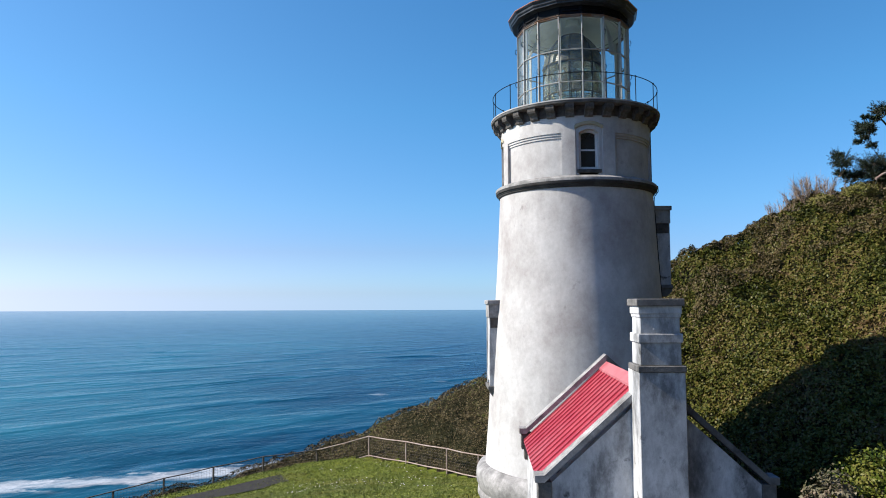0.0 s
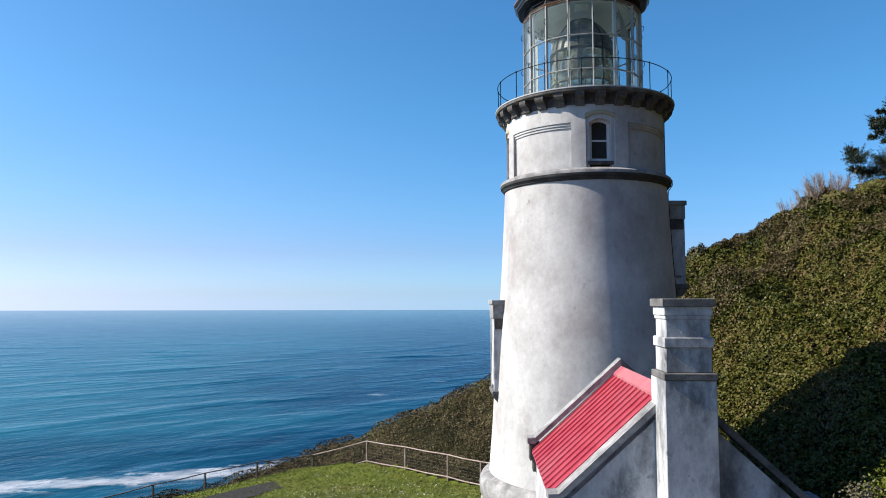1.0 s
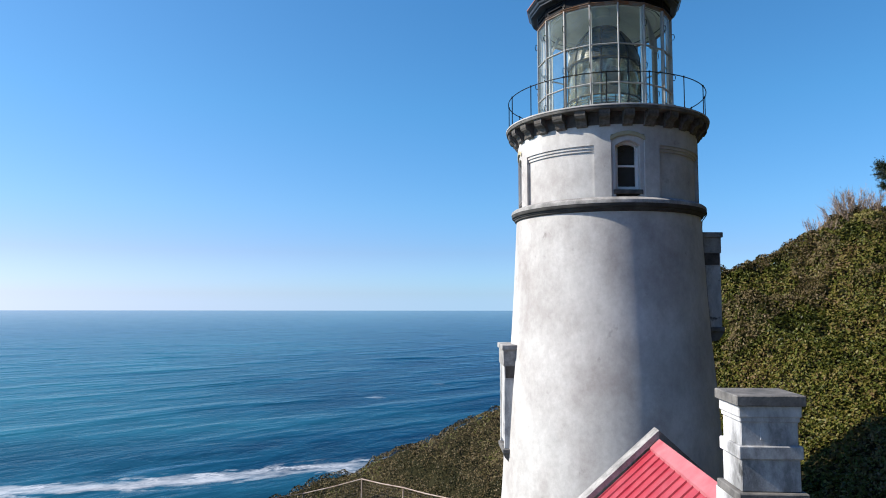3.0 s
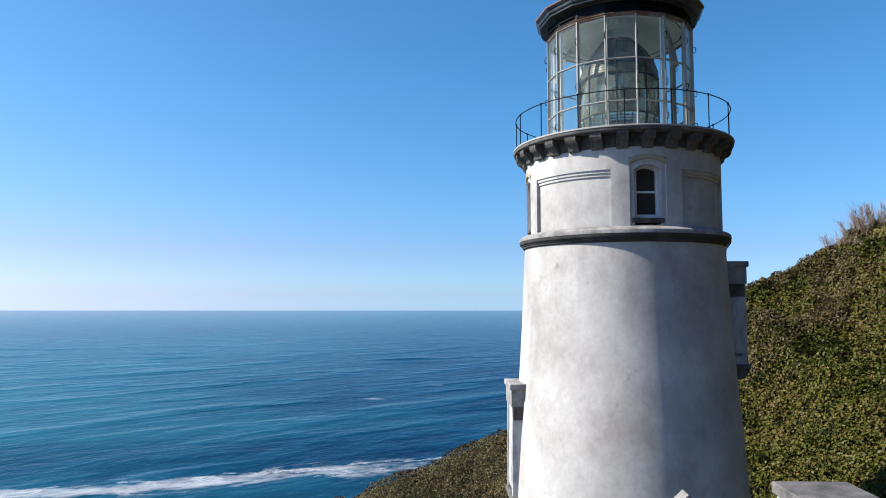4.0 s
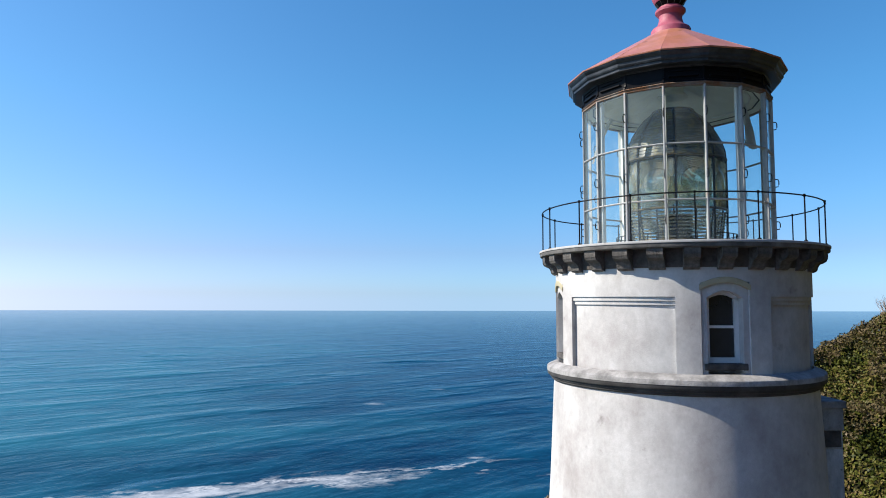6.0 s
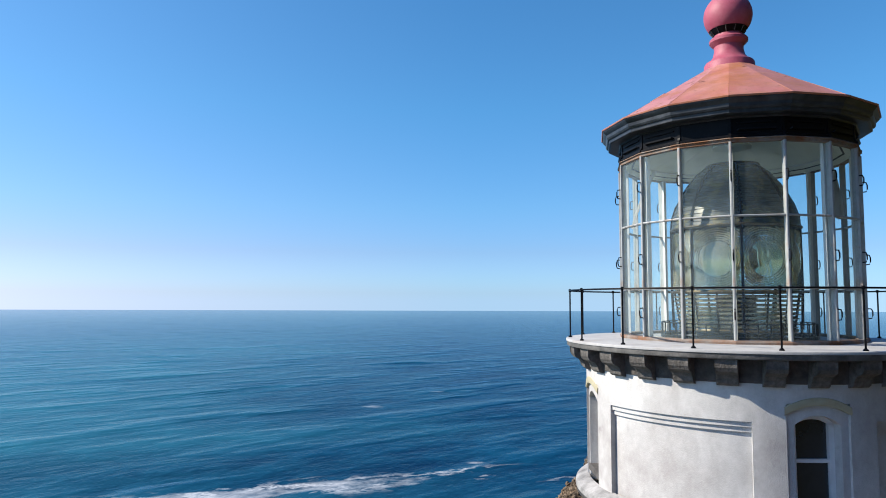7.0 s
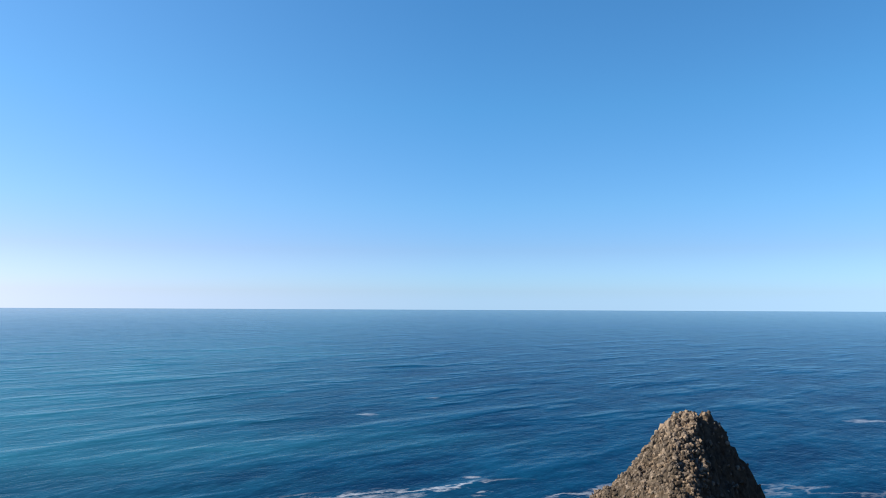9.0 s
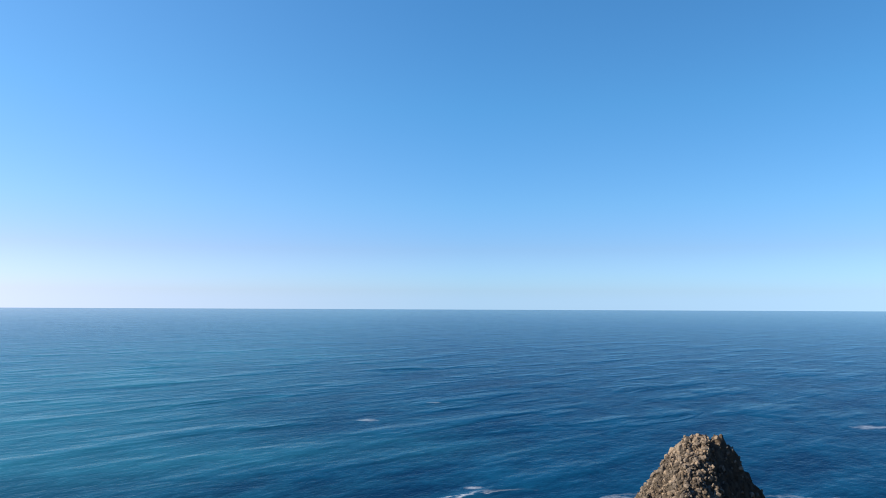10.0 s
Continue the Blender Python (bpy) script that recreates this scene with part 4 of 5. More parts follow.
part("spike", tube(bmesh.new(), [(0, 0, 16.955), (0, 0, 17.365), (0, 0, 17.865)], 0.017, 8, taper=0.010), SPIKE, BALL, "thin grey lightning spike")
part("spike_socket", lathe(bmesh.new(), [(0.06, 16.950), (0.045, 16.995), (0.034, 17.045), (0.030, 17.075), (0.012, 17.085)], 16), PINKRED, BALL, smooth=True)

# inside: floor, ceiling and curtains
part("lantern_floor", lathe(bmesh.new(), [(0.0, 11.215), (1.72, 11.215)], 48), DECK, LH)
CEIL = surf("pale_green_ceiling_paint", (0.58, 0.62, 0.53), (0.68, 0.71, 0.62), 3.0, 0.6, bump=0.1, bscale=20, stain=(0.46, 0.47, 0.38), sscale=1.2, samount=0.6)
part("lantern_ceiling", ring16(bmesh.new(), [(1.74, 14.06), (1.74, 14.12), (0.02, 14.80), (0.02, 14.68)]), CEIL, LH, "pale ceiling lining")
for r, z in ((1.45, 14.15), (0.95, 14.36)):
    part("ceiling_ring", tube(bmesh.new(), [polar(r, 7.5 * i, z) for i in range(48)], 0.019, 6, True), WHITEPAINT, LH)
for k in range(16):
    part("ceiling_batten", tube(bmesh.new(), [polar(1.66, PH + 22.5 * k, 14.095), polar(0.25, PH + 22.5 * k, 14.60)], 0.009, 5), WHITEPAINT, LH)
part("ceiling_flue", lathe(bmesh.new(), [(0.20, 14.65), (0.22, 14.44), (0.30, 14.36), (0.31, 14.33), (0.0, 14.34)], 32), CEIL, LH, "pale flue collar", smooth=True)


def curtain(bm, stations):
    """A linen drape; each station gives its bearing, distance from the axis, height and width."""
    rows = []
    for (az0, r0, z0, w0), (az1, r1, z1, w1) in zip(stations, stations[1:]):
        for i in range(7 if rows else 8):
            t = (i + (1 if rows else 0)) / 7 if rows else i / 7
            az, r, z, w = az0 + (az1 - az0) * t, r0 + (r1 - r0) * t, z0 + (z1 - z0) * t, w0 + (w1 - w0) * t
            rad = polar(1, az, 0)
            side = Vector((-rad.y, rad.x, 0))
            rows.append([bm.verts.new(rad * (r + min(0.028, 0.12 * w) * math.sin(j * 1.9 + 0.15 * i)) + side * (j / 16 - 0.5) * w + Vector((0, 0, z - 0.10 * w * math.sin(math.pi * j / 16)))) for j in range(17)])
    for a, b in zip(rows, rows[1:]):
        for j in range(16):
            bm.faces.new((a[j], a[j + 1], b[j + 1], b[j]))
    bmesh.ops.solidify(bm, geom=bm.faces[:], thickness=0.006)


for drape in ([(-61, 1.62, 13.92, 0.05), (-54, 1.60, 13.5, 0.24), (-48, 1.58, 13.06, 0.46)],
              [(158, 1.23, 14.02, 0.20), (163, 1.40, 13.65, 0.22), (170, 1.56, 13.25, 0.20), (173, 1.62, 13.02, 0.17)]):
    bm = bmesh.new()
    curtain(bm, drape)
    part("curtain", bm, CURTAIN, LH, "white linen curtain gathered aside", smooth=True)

# window bays on the shaft: a tall flat surround with a cap and an apron below
def bay(az, z_top, z_low):
    m = Matrix.Rotation(radians(az), 4, "Z")               # local +x looks outwards
    b = bmesh.new()
    box(b, (2.2, -0.52, z_low), (2.88, 0.52, z_top - 0.55), m, 0.012)
    body = part("window_bay", b, OLDSTUCCO, LH, "projecting stucco window bay with a stone cap")
    bm = bmesh.new()
    box(bm, (2.2, -0.64, z_top - 0.14), (2.965, 0.64, z_top), m, 0.015)
    part("cap", bm, PALECONCRETE, body, "weathered concrete cap")
    bm = bmesh.new()
    box(bm, (2.2, -0.59, z_top - 0.56), (2.925, 0.59, z_top - 0.13), m, 0.01)
    part("lintel", bm, PALECONCRETE, body)
    for s in (-1, 1):
        bm = bmesh.new()
        box(bm, (2.2, min(s * 0.40, s * 0.575), z_top - 0.9), (2.90, max(s * 0.40, s * 0.575), z_top - 0.54), m, 0.01)
        box(bm, (2.2, min(s * 0.45, s * 0.565), z_low - 0.1), (2.905, max(s * 0.45, s * 0.565), z_top - 0.9), m, 0.01)
        part("jamb", bm, OLDSTUCCO, body)
        bm = bmesh.new()
        box(bm, (2.35, min(s * 0.39, s * 0.58), z_top - 0.89), (2.885, max(s * 0.39, s * 0.58), z_top - 0.50), m, 0.02)
        part("capital_block", bm, DARKSTONE, body, "dark carved block")
    bm = bmesh.new()
    box(bm, (2.4, -0.42, z_low + 0.1), (2.80, 0.42, z_top - 0.5), m)
    part("pane", bm, DARKGLASS, body)
    bm = bmesh.new()
    box(bm, (2.2, -0.62, z_low - 0.22), (2.955, 0.62, z_low - 0.1), m, 0.015)
    for s in (-1, 1):
        prism(bm, [(2.6, s * 0.48 - 0.09, z_low - 0.22), (2.94, s * 0.48 - 0.09, z_low - 0.22), (2.90, s * 0.48 - 0.09, z_low - 0.32), (2.80, s * 0.48 - 0.09, z_low - 0.44), (2.6, s * 0.48 - 0.09, z_low - 0.48)], (0, 0.18, 0), m)
    part("bay_sill", bm, CONCRETE, body, "bracketed concrete sill")


bay(180.5, 5.29, 2.70)
bay(0.5, 8.28, 5.85)

# thin black conduit down the landward side
line = [polar(2.425, -13, 10.75), polar(2.425, -13, 9.00), polar(2.62, -13, 8.90), polar(2.62, -13, 8.74), polar(2.50, -13, 8.57)]
line += [polar(shaft_radius(z) + 0.018, -13, z) for z in (8.4, 7.0, 5.5, 4.0, 2.5, 1.0, 0.2)]
part("conduit", tube(bmesh.new(), line, 0.014, 6), BLACKIRON, LH, "thin black conduit", smooth=True)

# ---- first-order lens inside the lantern ----
LENS = thing("fresnel_lens", (0, 0, 11.215), "large beehive-shaped glass and brass lighthouse lens", "lens")
part("pedestal", lathe(bmesh.new(), [(0.0, 11.22), (0.62, 11.22), (0.62, 11.30), (0.40, 11.34), (0.32, 11.5), (0.30, 11.8), (0.36, 11.9), (0.0, 11.92)], 32), BLACKIRON, LENS, "dark iron pedestal", smooth=True)


dome = [(0.975, 12.98), (0.950, 13.16), (0.885, 13.36), (0.79, 13.55), (0.68, 13.72), (0.54, 13.89), (0.39, 14.01)]
for i in range(17):
    u = (i + 0.03) / 17 * (len(dome) - 1)
    w = (i + 0.97) / 17 * (len(dome) - 1)
    (ra, za), (rb, zb) = [tuple(dome[int(q)][c] + (dome[int(q) + 1][c] - dome[int(q)][c]) * (q - int(q)) for c in (0, 1)) for q in (u, w)]
    part("dome_prism", lathe(bmesh.new(), [(ra - 0.04, za), (ra + 0.006, za), (ra + 0.009, za + 0.006), (rb + 0.006, zb), (rb - 0.04, zb)], 64, close=True), DOMEGLASS, LENS, smooth=True)
# lower prisms: open rings, one above the other
for i in range(8):
    z, r = 11.40 + 0.066 * i, 0.86 + 0.0115 * i
    part("lower_prism", lathe(bmesh.new(), [(r - 0.05, z), (r + 0.035, z - 0.006), (r + 0.04, z + 0.012), (r - 0.02, z + 0.036)], 64, close=True), PRISM, LENS, "open lower glass prism ring")
for i in range(16):
    part("prism_post", tube(bmesh.new(), [polar(0.86, 22.5 * i + 5, 11.35), polar(0.945, 22.5 * i + 5, 11.93)], 0.016, 6), BLACKIRON, LENS)
for c in [-85 + 45 * k for k in range(8)]:
    m = Matrix.Rotation(radians(c), 4, "Z") @ Matrix.Translation((0.90, 0, 12.455)) @ Matrix.Rotation(radians(90), 4, "Y")
    bm = bmesh.new()
    lathe(bm, [(0.0, 0.070), (0.10, 0.064), (0.19, 0.046), (0.27, 0.014), (0.27, -0.01), (0.0, -0.01)], 32)
    for i in range(10):
        r0 = 0.283 + 0.034 * i
        segs = 72
        sect = [(r0, -0.01), (r0, 0.022), (r0 + 0.024, 0.008), (r0 + 0.028, -0.01)]
        for s in range(segs):
            u0, u1 = 2 * math.pi * s / segs, 2 * math.pi * (s + 1) / segs
            um = (u0 + u1) / 2
            if abs((r0 + 0.02) * math.sin(um)) > 0.345 or abs((r0 + 0.02) * math.cos(um)) > 0.475:
                continue
            a = [bm.verts.new((r * math.cos(u0), r * math.sin(u0), h)) for r, h in sect]
            b = [bm.verts.new((r * math.cos(u1), r * math.sin(u1), h)) for r, h in sect]
            for q in range(4):
                bm.faces.new((a[q], b[q], b[(q + 1) % 4], a[(q + 1) % 4]))
    bmesh.ops.remove_doubles(bm, verts=bm.verts[:], dist=0.0004)
    bmesh.ops.recalc_face_normals(bm, faces=bm.faces[:])
    bm.transform(m)
    part("bullseye_panel", bm, PRISM, LENS, "concentric ringed bullseye lens panel", smooth=True)
    bm = bmesh.new()
    edge = c + 22.5
    tube(bm, [polar(0.97, edge, 11.36), polar(0.985, edge, 11.95), polar(0.985, edge, 12.46), polar(0.98, edge, 12.97)] + [polar(r + 0.014, edge, z) for r, z in dome[1:]], 0.022, 6)
    for (ra, za), (rb, zb) in zip(dome, dome[1:]):
        for t in (0.1, 0.43, 0.76):
            r, z, half = ra + (rb - ra) * t + 0.016, za + (zb - za) * t, math.degrees(0.038 / ra)
            tube(bm, [polar(r, edge - half, z), polar(r, edge + half, z)], 0.011, 4)
    part("brass_rib", bm, BLACKIRON, LENS, "blackened serrated rib")
for r, z in ((0.985, 12.97), (0.985, 11.95), (0.88, 11.35), (0.40, 14.02)):
    part("brass_ring", tube(bmesh.new(), [polar(r, 7.5 * i, z) for i in range(48)], 0.024, 6, True), DARKBRASS, LENS)
part("lamp", lathe(bmesh.new(), [(0.0, 12.2), (0.06, 12.2), (0.05, 12.35), (0.09, 12.42), (0.09, 12.55), (0.0, 12.62)], 16), BRASS, LENS, smooth=True)
# added black backing, so the dome and its prism gaps read dark
part("dome_lining", lathe(bmesh.new(), [(r - 0.045, z) for r, z in dome] + [(0.0, 13.99)], 32), BLACKIRON, LENS, "black lining added behind the prisms to darken the dome")
GUARD = thing("lens_guard_rail", (0, 0, 11.215), "low black cast-iron guard round the lens", "railing")
part("guard_ring", tube(bmesh.new(), [polar(1.16, 7.5 * i, 11.46) for i in range(48)], 0.010, 6, True), BLACKIRON, GUARD)
for i in range(40):
    part("baluster", tube(bmesh.new(), [polar(1.16, 9 * i, 11.22), polar(1.16, 9 * i, 11.46)], 0.011, 5), BLACKIRON, GUARD)
part("guard_foot", lathe(bmesh.new(), [(1.14, 11.22), (1.18, 11.22), (1.18, 11.27), (1.14, 11.27)], 48, close=True), BLACKIRON, GUARD)

# ---- oil house with chimney in front of the tower ----
HM = Matrix.Translation((-0.06, 0, 0)) @ Matrix.Rotation(radians(-3.0), 4, "Z")          # its ridge runs out from the tower
HOUSE = thing("oil_house", HM @ Vector((0, -7.4, -1.1)), "small gabled white stucco house with a red metal roof", "house")
HW, SL, RZ = 1.96, 0.91, 3.69                        # half width, slope, ridge height
Y0, Y1 = -9.85, -5.0


def gable(bm, y, thick, half, top, low):
    prism(bm, [(-half, y, low), (half, y, low), (half, y, top - SL * half), (0, y, top), (-half, y, top - SL * half)], (0, thick, 0), HM)


bm = bmesh.new()
gable(bm, Y0, 0.28, HW, RZ - 0.02, -1.6)
part("gable_wall", bm, OLDSTUCCO, HOUSE, "front gable wall of stained white stucco")
bm = bmesh.new()
gable(bm, Y1 - 0.28, 0.28, HW, RZ - 0.02, -1.6)
part("gable_wall", bm, OLDSTUCCO, HOUSE)
for s in (-1, 1):
    bm = bmesh.new()
    box(bm, (min(s * HW, s * (HW - 0.28)), Y0 + 0.28, -1.6), (max(s * HW, s * (HW - 0.28)), Y1 - 0.28, RZ - SL * HW - 0.06), HM)
    part("side_wall", bm, OLDSTUCCO, HOUSE)
    # parapet copings, sunlit slope coloured pale and shaded slope dark
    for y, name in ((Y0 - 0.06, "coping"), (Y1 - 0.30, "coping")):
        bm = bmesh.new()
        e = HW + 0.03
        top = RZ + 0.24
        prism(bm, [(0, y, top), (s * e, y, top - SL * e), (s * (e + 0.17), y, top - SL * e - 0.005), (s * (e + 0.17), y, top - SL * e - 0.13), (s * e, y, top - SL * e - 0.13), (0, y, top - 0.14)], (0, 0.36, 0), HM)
        part(name, bm, PALECONCRETE if s < 0 else CONCRETE, HOUSE, "weathered concrete coping, coloured pale on the sunlit slope and dark on the shaded one")
        bm = bmesh.new()
        box(bm, (min(s * (HW - 0.1), s * (HW + 0.15)), y + 0.02, RZ - SL * HW - 0.30), (max(s * (HW - 0.1), s * (HW + 0.15)), y + 0.34, RZ - SL * HW + 0.09), HM, 0.012)
        box(bm, (min(s * (HW - 0.1), s * (HW + 0.08)), y + 0.03, RZ - SL * HW - 0.55), (max(s * (HW - 0.1), s * (HW + 0.08)), y + 0.33, RZ - SL * HW - 0.29), HM, 0.012)
        part("kneeler", bm, DARKSTONE if y > -6 else CONCRETE, HOUSE, "stepped stone kneeler")
# ribbed metal roofing, sheet by sheet
SHEETS = 13
step = (Y1 - 0.30 - (Y0 + 0.30)) / SHEETS
for s in (-1, 1):
    for i in range(SHEETS):
        y = Y0 + 0.30 + step * i
        bm = bmesh.new()
        e = HW + 0.10
        prof = [(0, 0.0), (0.88, 0.0), (0.90, 0.042), (0.98, 0.042), (0.995, 0.0)]
        a = [bm.verts.new(HM @ Vector((0.0, y + f * step, RZ + h))) for f, h in prof]
        b = [bm.verts.new(HM @ Vector((s * e, y + f * step, RZ + h - SL * e))) for f, h in prof]
        c = [bm.verts.new(HM @ Vector((s * e, y + f * step, RZ + h - SL * e - 0.018))) for f, h in prof]
        for q in range(4):
            bm.faces.new((a[q], a[q + 1], b[q + 1], b[q]))
            bm.faces.new((b[q], b[q + 1], c[q + 1], c[q]))
        bmesh.ops.recalc_face_normals(bm, faces=bm.faces[:])
        part("roof_sheet", bm, REDMETAL, HOUSE)
bm = bmesh.new()
for s in (-1, 1):
    prism(bm, [(0, Y0 + 0.30, RZ + 0.075), (s * 0.18, Y0 + 0.30, RZ + 0.075 - SL * 0.18), (s * 0.18, Y0 + 0.30, RZ + 0.02 - SL * 0.18), (0, Y0 + 0.30, RZ + 0.045)], (0, Y1 - Y0 - 0.60, 0), HM)
part("ridge_cap", bm, PINKCAP, HOUSE, "red metal ridge cap")
bm = bmesh.new()
box(bm, (-0.95, Y1, -1.6), (0.95, -2.4, 1.75), HM)
part("passage", bm, OLDSTUCCO, HOUSE, "low stucco link to the tower")
# chimney: stepped stack
CX, CY0, CY1 = 0.0, -10.50, -9.80


def stage(bm, half, front, back, z0, z1, bev=0.012):
    box(bm, (CX - half, front, z0), (CX + half, back, z1), HM, bev)


bm = bmesh.new()
stage(bm, 0.40, CY0, CY1 + 0.15, -1.6, 4.02)
CHIM = part("chimney", bm, OLDSTUCCO, HOUSE, "tall stepped stucco chimney with grey cap")
for name, half, f, b, z0, z1, mat, lab in (("shoulder", 0.415, -0.02, 0.06, 4.02, 4.13, CONCRETE, "dark weathered shoulder course"), ("flue_stage", 0.355, 0.06, -0.02, 4.13, 4.58, OLDSTUCCO, ""), ("band", 0.385, 0.03, 0.01, 4.52, 4.68, OLDSTUCCO, ""), ("neck", 0.345, 0.07, -0.03, 4.66, 4.99, OLDSTUCCO, ""), ("corbel_course", 0.362, 0.05, -0.01, 4.96, 5.03, OLDSTUCCO, ""), ("head", 0.378, 0.03, 0.01, 5.02, 5.17, OLDSTUCCO, ""), ("chimney_cap", 0.415, -0.02, 0.06, 5.16, 5.29, CONCRETE, "grey concrete slab cap")):
    bm = bmesh.new()
    stage(bm, half, CY0 + f, CY1 + b, z0, z1)
    part(name, bm, mat, CHIM, lab)
bm = bmesh.new()
box(bm, (CX - 0.11, CY0 + 0.062, 4.75), (CX + 0.11, CY0 + 0.09, 4.97), HM)
part("flue_panel", bm, OLDSTUCCO, CHIM)

# ---- fence along the bluff ----
FN = thing("fence", (-8.03, 12.45, land(-8.03, 12.45)), "weathered rail fence with wire mesh along the bluff edge", "fence")
pts = []
for i, (x, y) in enumerate(FENCE):
    g = land(x, y)
    pts.append(Vector((x, y, g)))
TOPS = [-3.25, -2.95, -2.72, -2.5, -2.3, -2.18, -1.43, -1.36, -1.31, -1.3, -1.25]
for i, (p, zt) in enumerate(zip(pts, TOPS)):
    bm = bmesh.new()
    wood = i < 6
    rr = 0.045 if wood else 0.03
    tube(bm, [(p.x, p.y, min(p.z - 0.3, zt - 1.2)), (p.x, p.y, zt + 0.02)], rr, 8)
    part("fence_post", bm, WOODGREY if wood else PALERAIL, FN)
for i in range(len(pts) - 1):
    a, b = pts[i], pts[i + 1]
    za, zb = TOPS[i], TOPS[i + 1]
    mat = WOODGREY if i < 5 else PALERAIL
    for drop, rad in ((0.0, 0.026), (0.93, 0.026)):
        bm = bmesh.new()
        mid = (Vector((a.x, a.y, za)) + Vector((b.x, b.y, zb))) / 2 - Vector((0, 0, 0.025 + drop))
        tube(bm, [(a.x, a.y, za - drop), mid, (b.x, b.y, zb - drop)], rad, 8)
        part("fence_rail", bm, mat, FN, smooth=True)
    bm = bmesh.new()
    n_w = max(2, int((b - a).length / 0.12))
    for k in range(n_w):
        t = (k + 0.5) / n_w
        q = a.lerp(b, t)
        z = za + (zb - za) * t
        tube(bm, [(q.x, q.y, z - 0.93), (q.x, q.y, z)], 0.0035, 3)
    for k in range(1, 7):
        tube(bm, [(a.x, a.y, za - 0.133 * k), (b.x, b.y, zb - 0.133 * k)], 0.0035, 3)
    tagged(part("wire_mesh", bm, WOODGREY, FN, "thin wire mesh"), kind="stuff")

# asphalt path beside the fence
bm = bmesh.new()
rows = []
for i in range(13):
    x = -20.5 + 7.2 * i / 12
    y = 6.9 + (x + 20.5) * 0.585 - 0.30
    w = 0.95 * (1 if i < 11 else 0.8)
    x += 1.25
    rows.append([bm.verts.new((x + 0.5 * (w * o), y - w * o, max(land(x + 0.5 * w * o, y - w * o), land(x, y)) + 0.03)) for o in (0, 1, 2)])
for a, b in zip(rows, rows[1:]):
    for k in range(2):
        bm.faces.new((a[k], b[k], b[k + 1], a[k + 1]))
bmesh.ops.recalc_face_normals(bm, faces=bm.faces[:])
tagged(part("path", bm, ASPHALT, smooth=True), "narrow worn asphalt path", "path", kind="structure")


# ---- foliage ----
rng = np.random.default_rng(7)


def leaf_quads(points, normals, length, width, spread, rnd):
    """Loose pointed leaves lying roughly along a surface."""
    n = len(points)
    nrm = normals + rnd.normal(0, spread, (n, 3))
    nrm /= np.linalg.norm(nrm, axis=1)[:, None]
    t = rnd.normal(0, 1, (n, 3))
    u = np.cross(nrm, t)
    u /= np.linalg.norm(u, axis=1)[:, None]
    v = np.cross(nrm, u)
    ln = (length * rnd.uniform(0.6, 1.35, n))[:, None]
    wd = (width * rnd.uniform(0.7, 1.3, n))[:, None]
    return np.stack([points - u * ln * 0.5, points + v * wd * 0.5 + u * ln * 0.08 + nrm * wd * 0.12, points + u * ln * 0.5, points - v * wd * 0.5 + u * ln * 0.08 + nrm * wd * 0.12], 1)


def clumps(x, y):
    """Rounded heads of single shrubs."""
    return 0.22 + 0.24 * noise.noise(Vector((x * 1.1, y * 1.1, 6.0))) + 0.20 * noise.noise(Vector((x * 3.0, y * 3.0, 2.0)))


def cover(count, x0, x1, y0, y1, keep, top, rnd, heads=1.0):
    """Random places in the foliage that covers a stretch of ground."""
    out, nor = [], []
    while len(out) < count:
        x, y = rnd.uniform(x0, x1), rnd.uniform(y0, y1)
        if not keep(x, y):
            continue
        z = land(x, y)
        if z < -9:
            continue
        dx, dy = land(x + 0.4, y) - z, land(x, y + 0.4) - z
        b0 = bumps(x, y)
        edge = 1.0 if x > 4.2 else smooth_step(0.1, 1.2, past_fence(x, y))
        c0 = clumps(x, y) * heads
        lift = (0.25 + b0 + c0) * edge + top * (0.35 + 0.65 * edge) * (0.35 + 0.65 * rnd.uniform() ** 0.6)
        out.append((x, y, z + lift))
        cx, cy = (clumps(x + 0.15, y) * heads - c0) / 0.15, (clumps(x, y + 0.15) * heads - c0) / 0.15
        nor.append((-dx / 0.4 - 0.5 * (bumps(x + 0.3, y) - b0) / 0.3 - cx, -dy / 0.4 - 0.5 * (bumps(x, y + 0.3) - b0) / 0.3 - cy, 1.0))
    nor = np.array(nor)
    return np.array(out), nor / np.linalg.norm(nor, axis=1)[:, None]


p, q = cover(300000, 3.6, 25, -7, 16.5, lambda x, y: shrubbed(x, y), 0.20, rng)
p2, q2 = cover(45000, 4.0, 22, -30, -6.8, lambda x, y: shrubbed(x, y), 0.35, rng)
me = quads("hill_shrubs", np.concatenate([leaf_quads(p, q, 0.125, 0.08, 0.85, rng), leaf_quads(p2, q2, 0.24, 0.15, 0.9, rng)]))
tagged(mesh_part("hill_shrubs", me, LEAF), "dense green and bronze leathery shrubs covering the hillside", "shrubs", kind="stuff")
p, q = cover(130000, -24, 4, 5, 24, lambda x, y: shrubbed(x, y), 0.13, rng, 0.4)
me = quads("bluff_scrub", leaf_quads(p, q, 0.09, 0.045, 0.7, rng))
tagged(mesh_part("bluff_scrub", me, BROWNLEAF), "brownish low coastal scrub on the bluff", "scrub", kind="stuff")
p, q = cover(34000, 5.5, 22, 8.5, 15.5, lambda x, y: shrubbed(x, y) and noise.noise(Vector((x * 0.55, y * 0.55, 3.0))) > -0.08, 0.36, rng)
me = quads("crest_scrub", leaf_quads(p, q, 0.13, 0.055, 0.95, rng))
tagged(mesh_part("crest_scrub", me, BROWNLEAF), "brown twiggy scrub along the hill's crest", "scrub", kind="stuff")

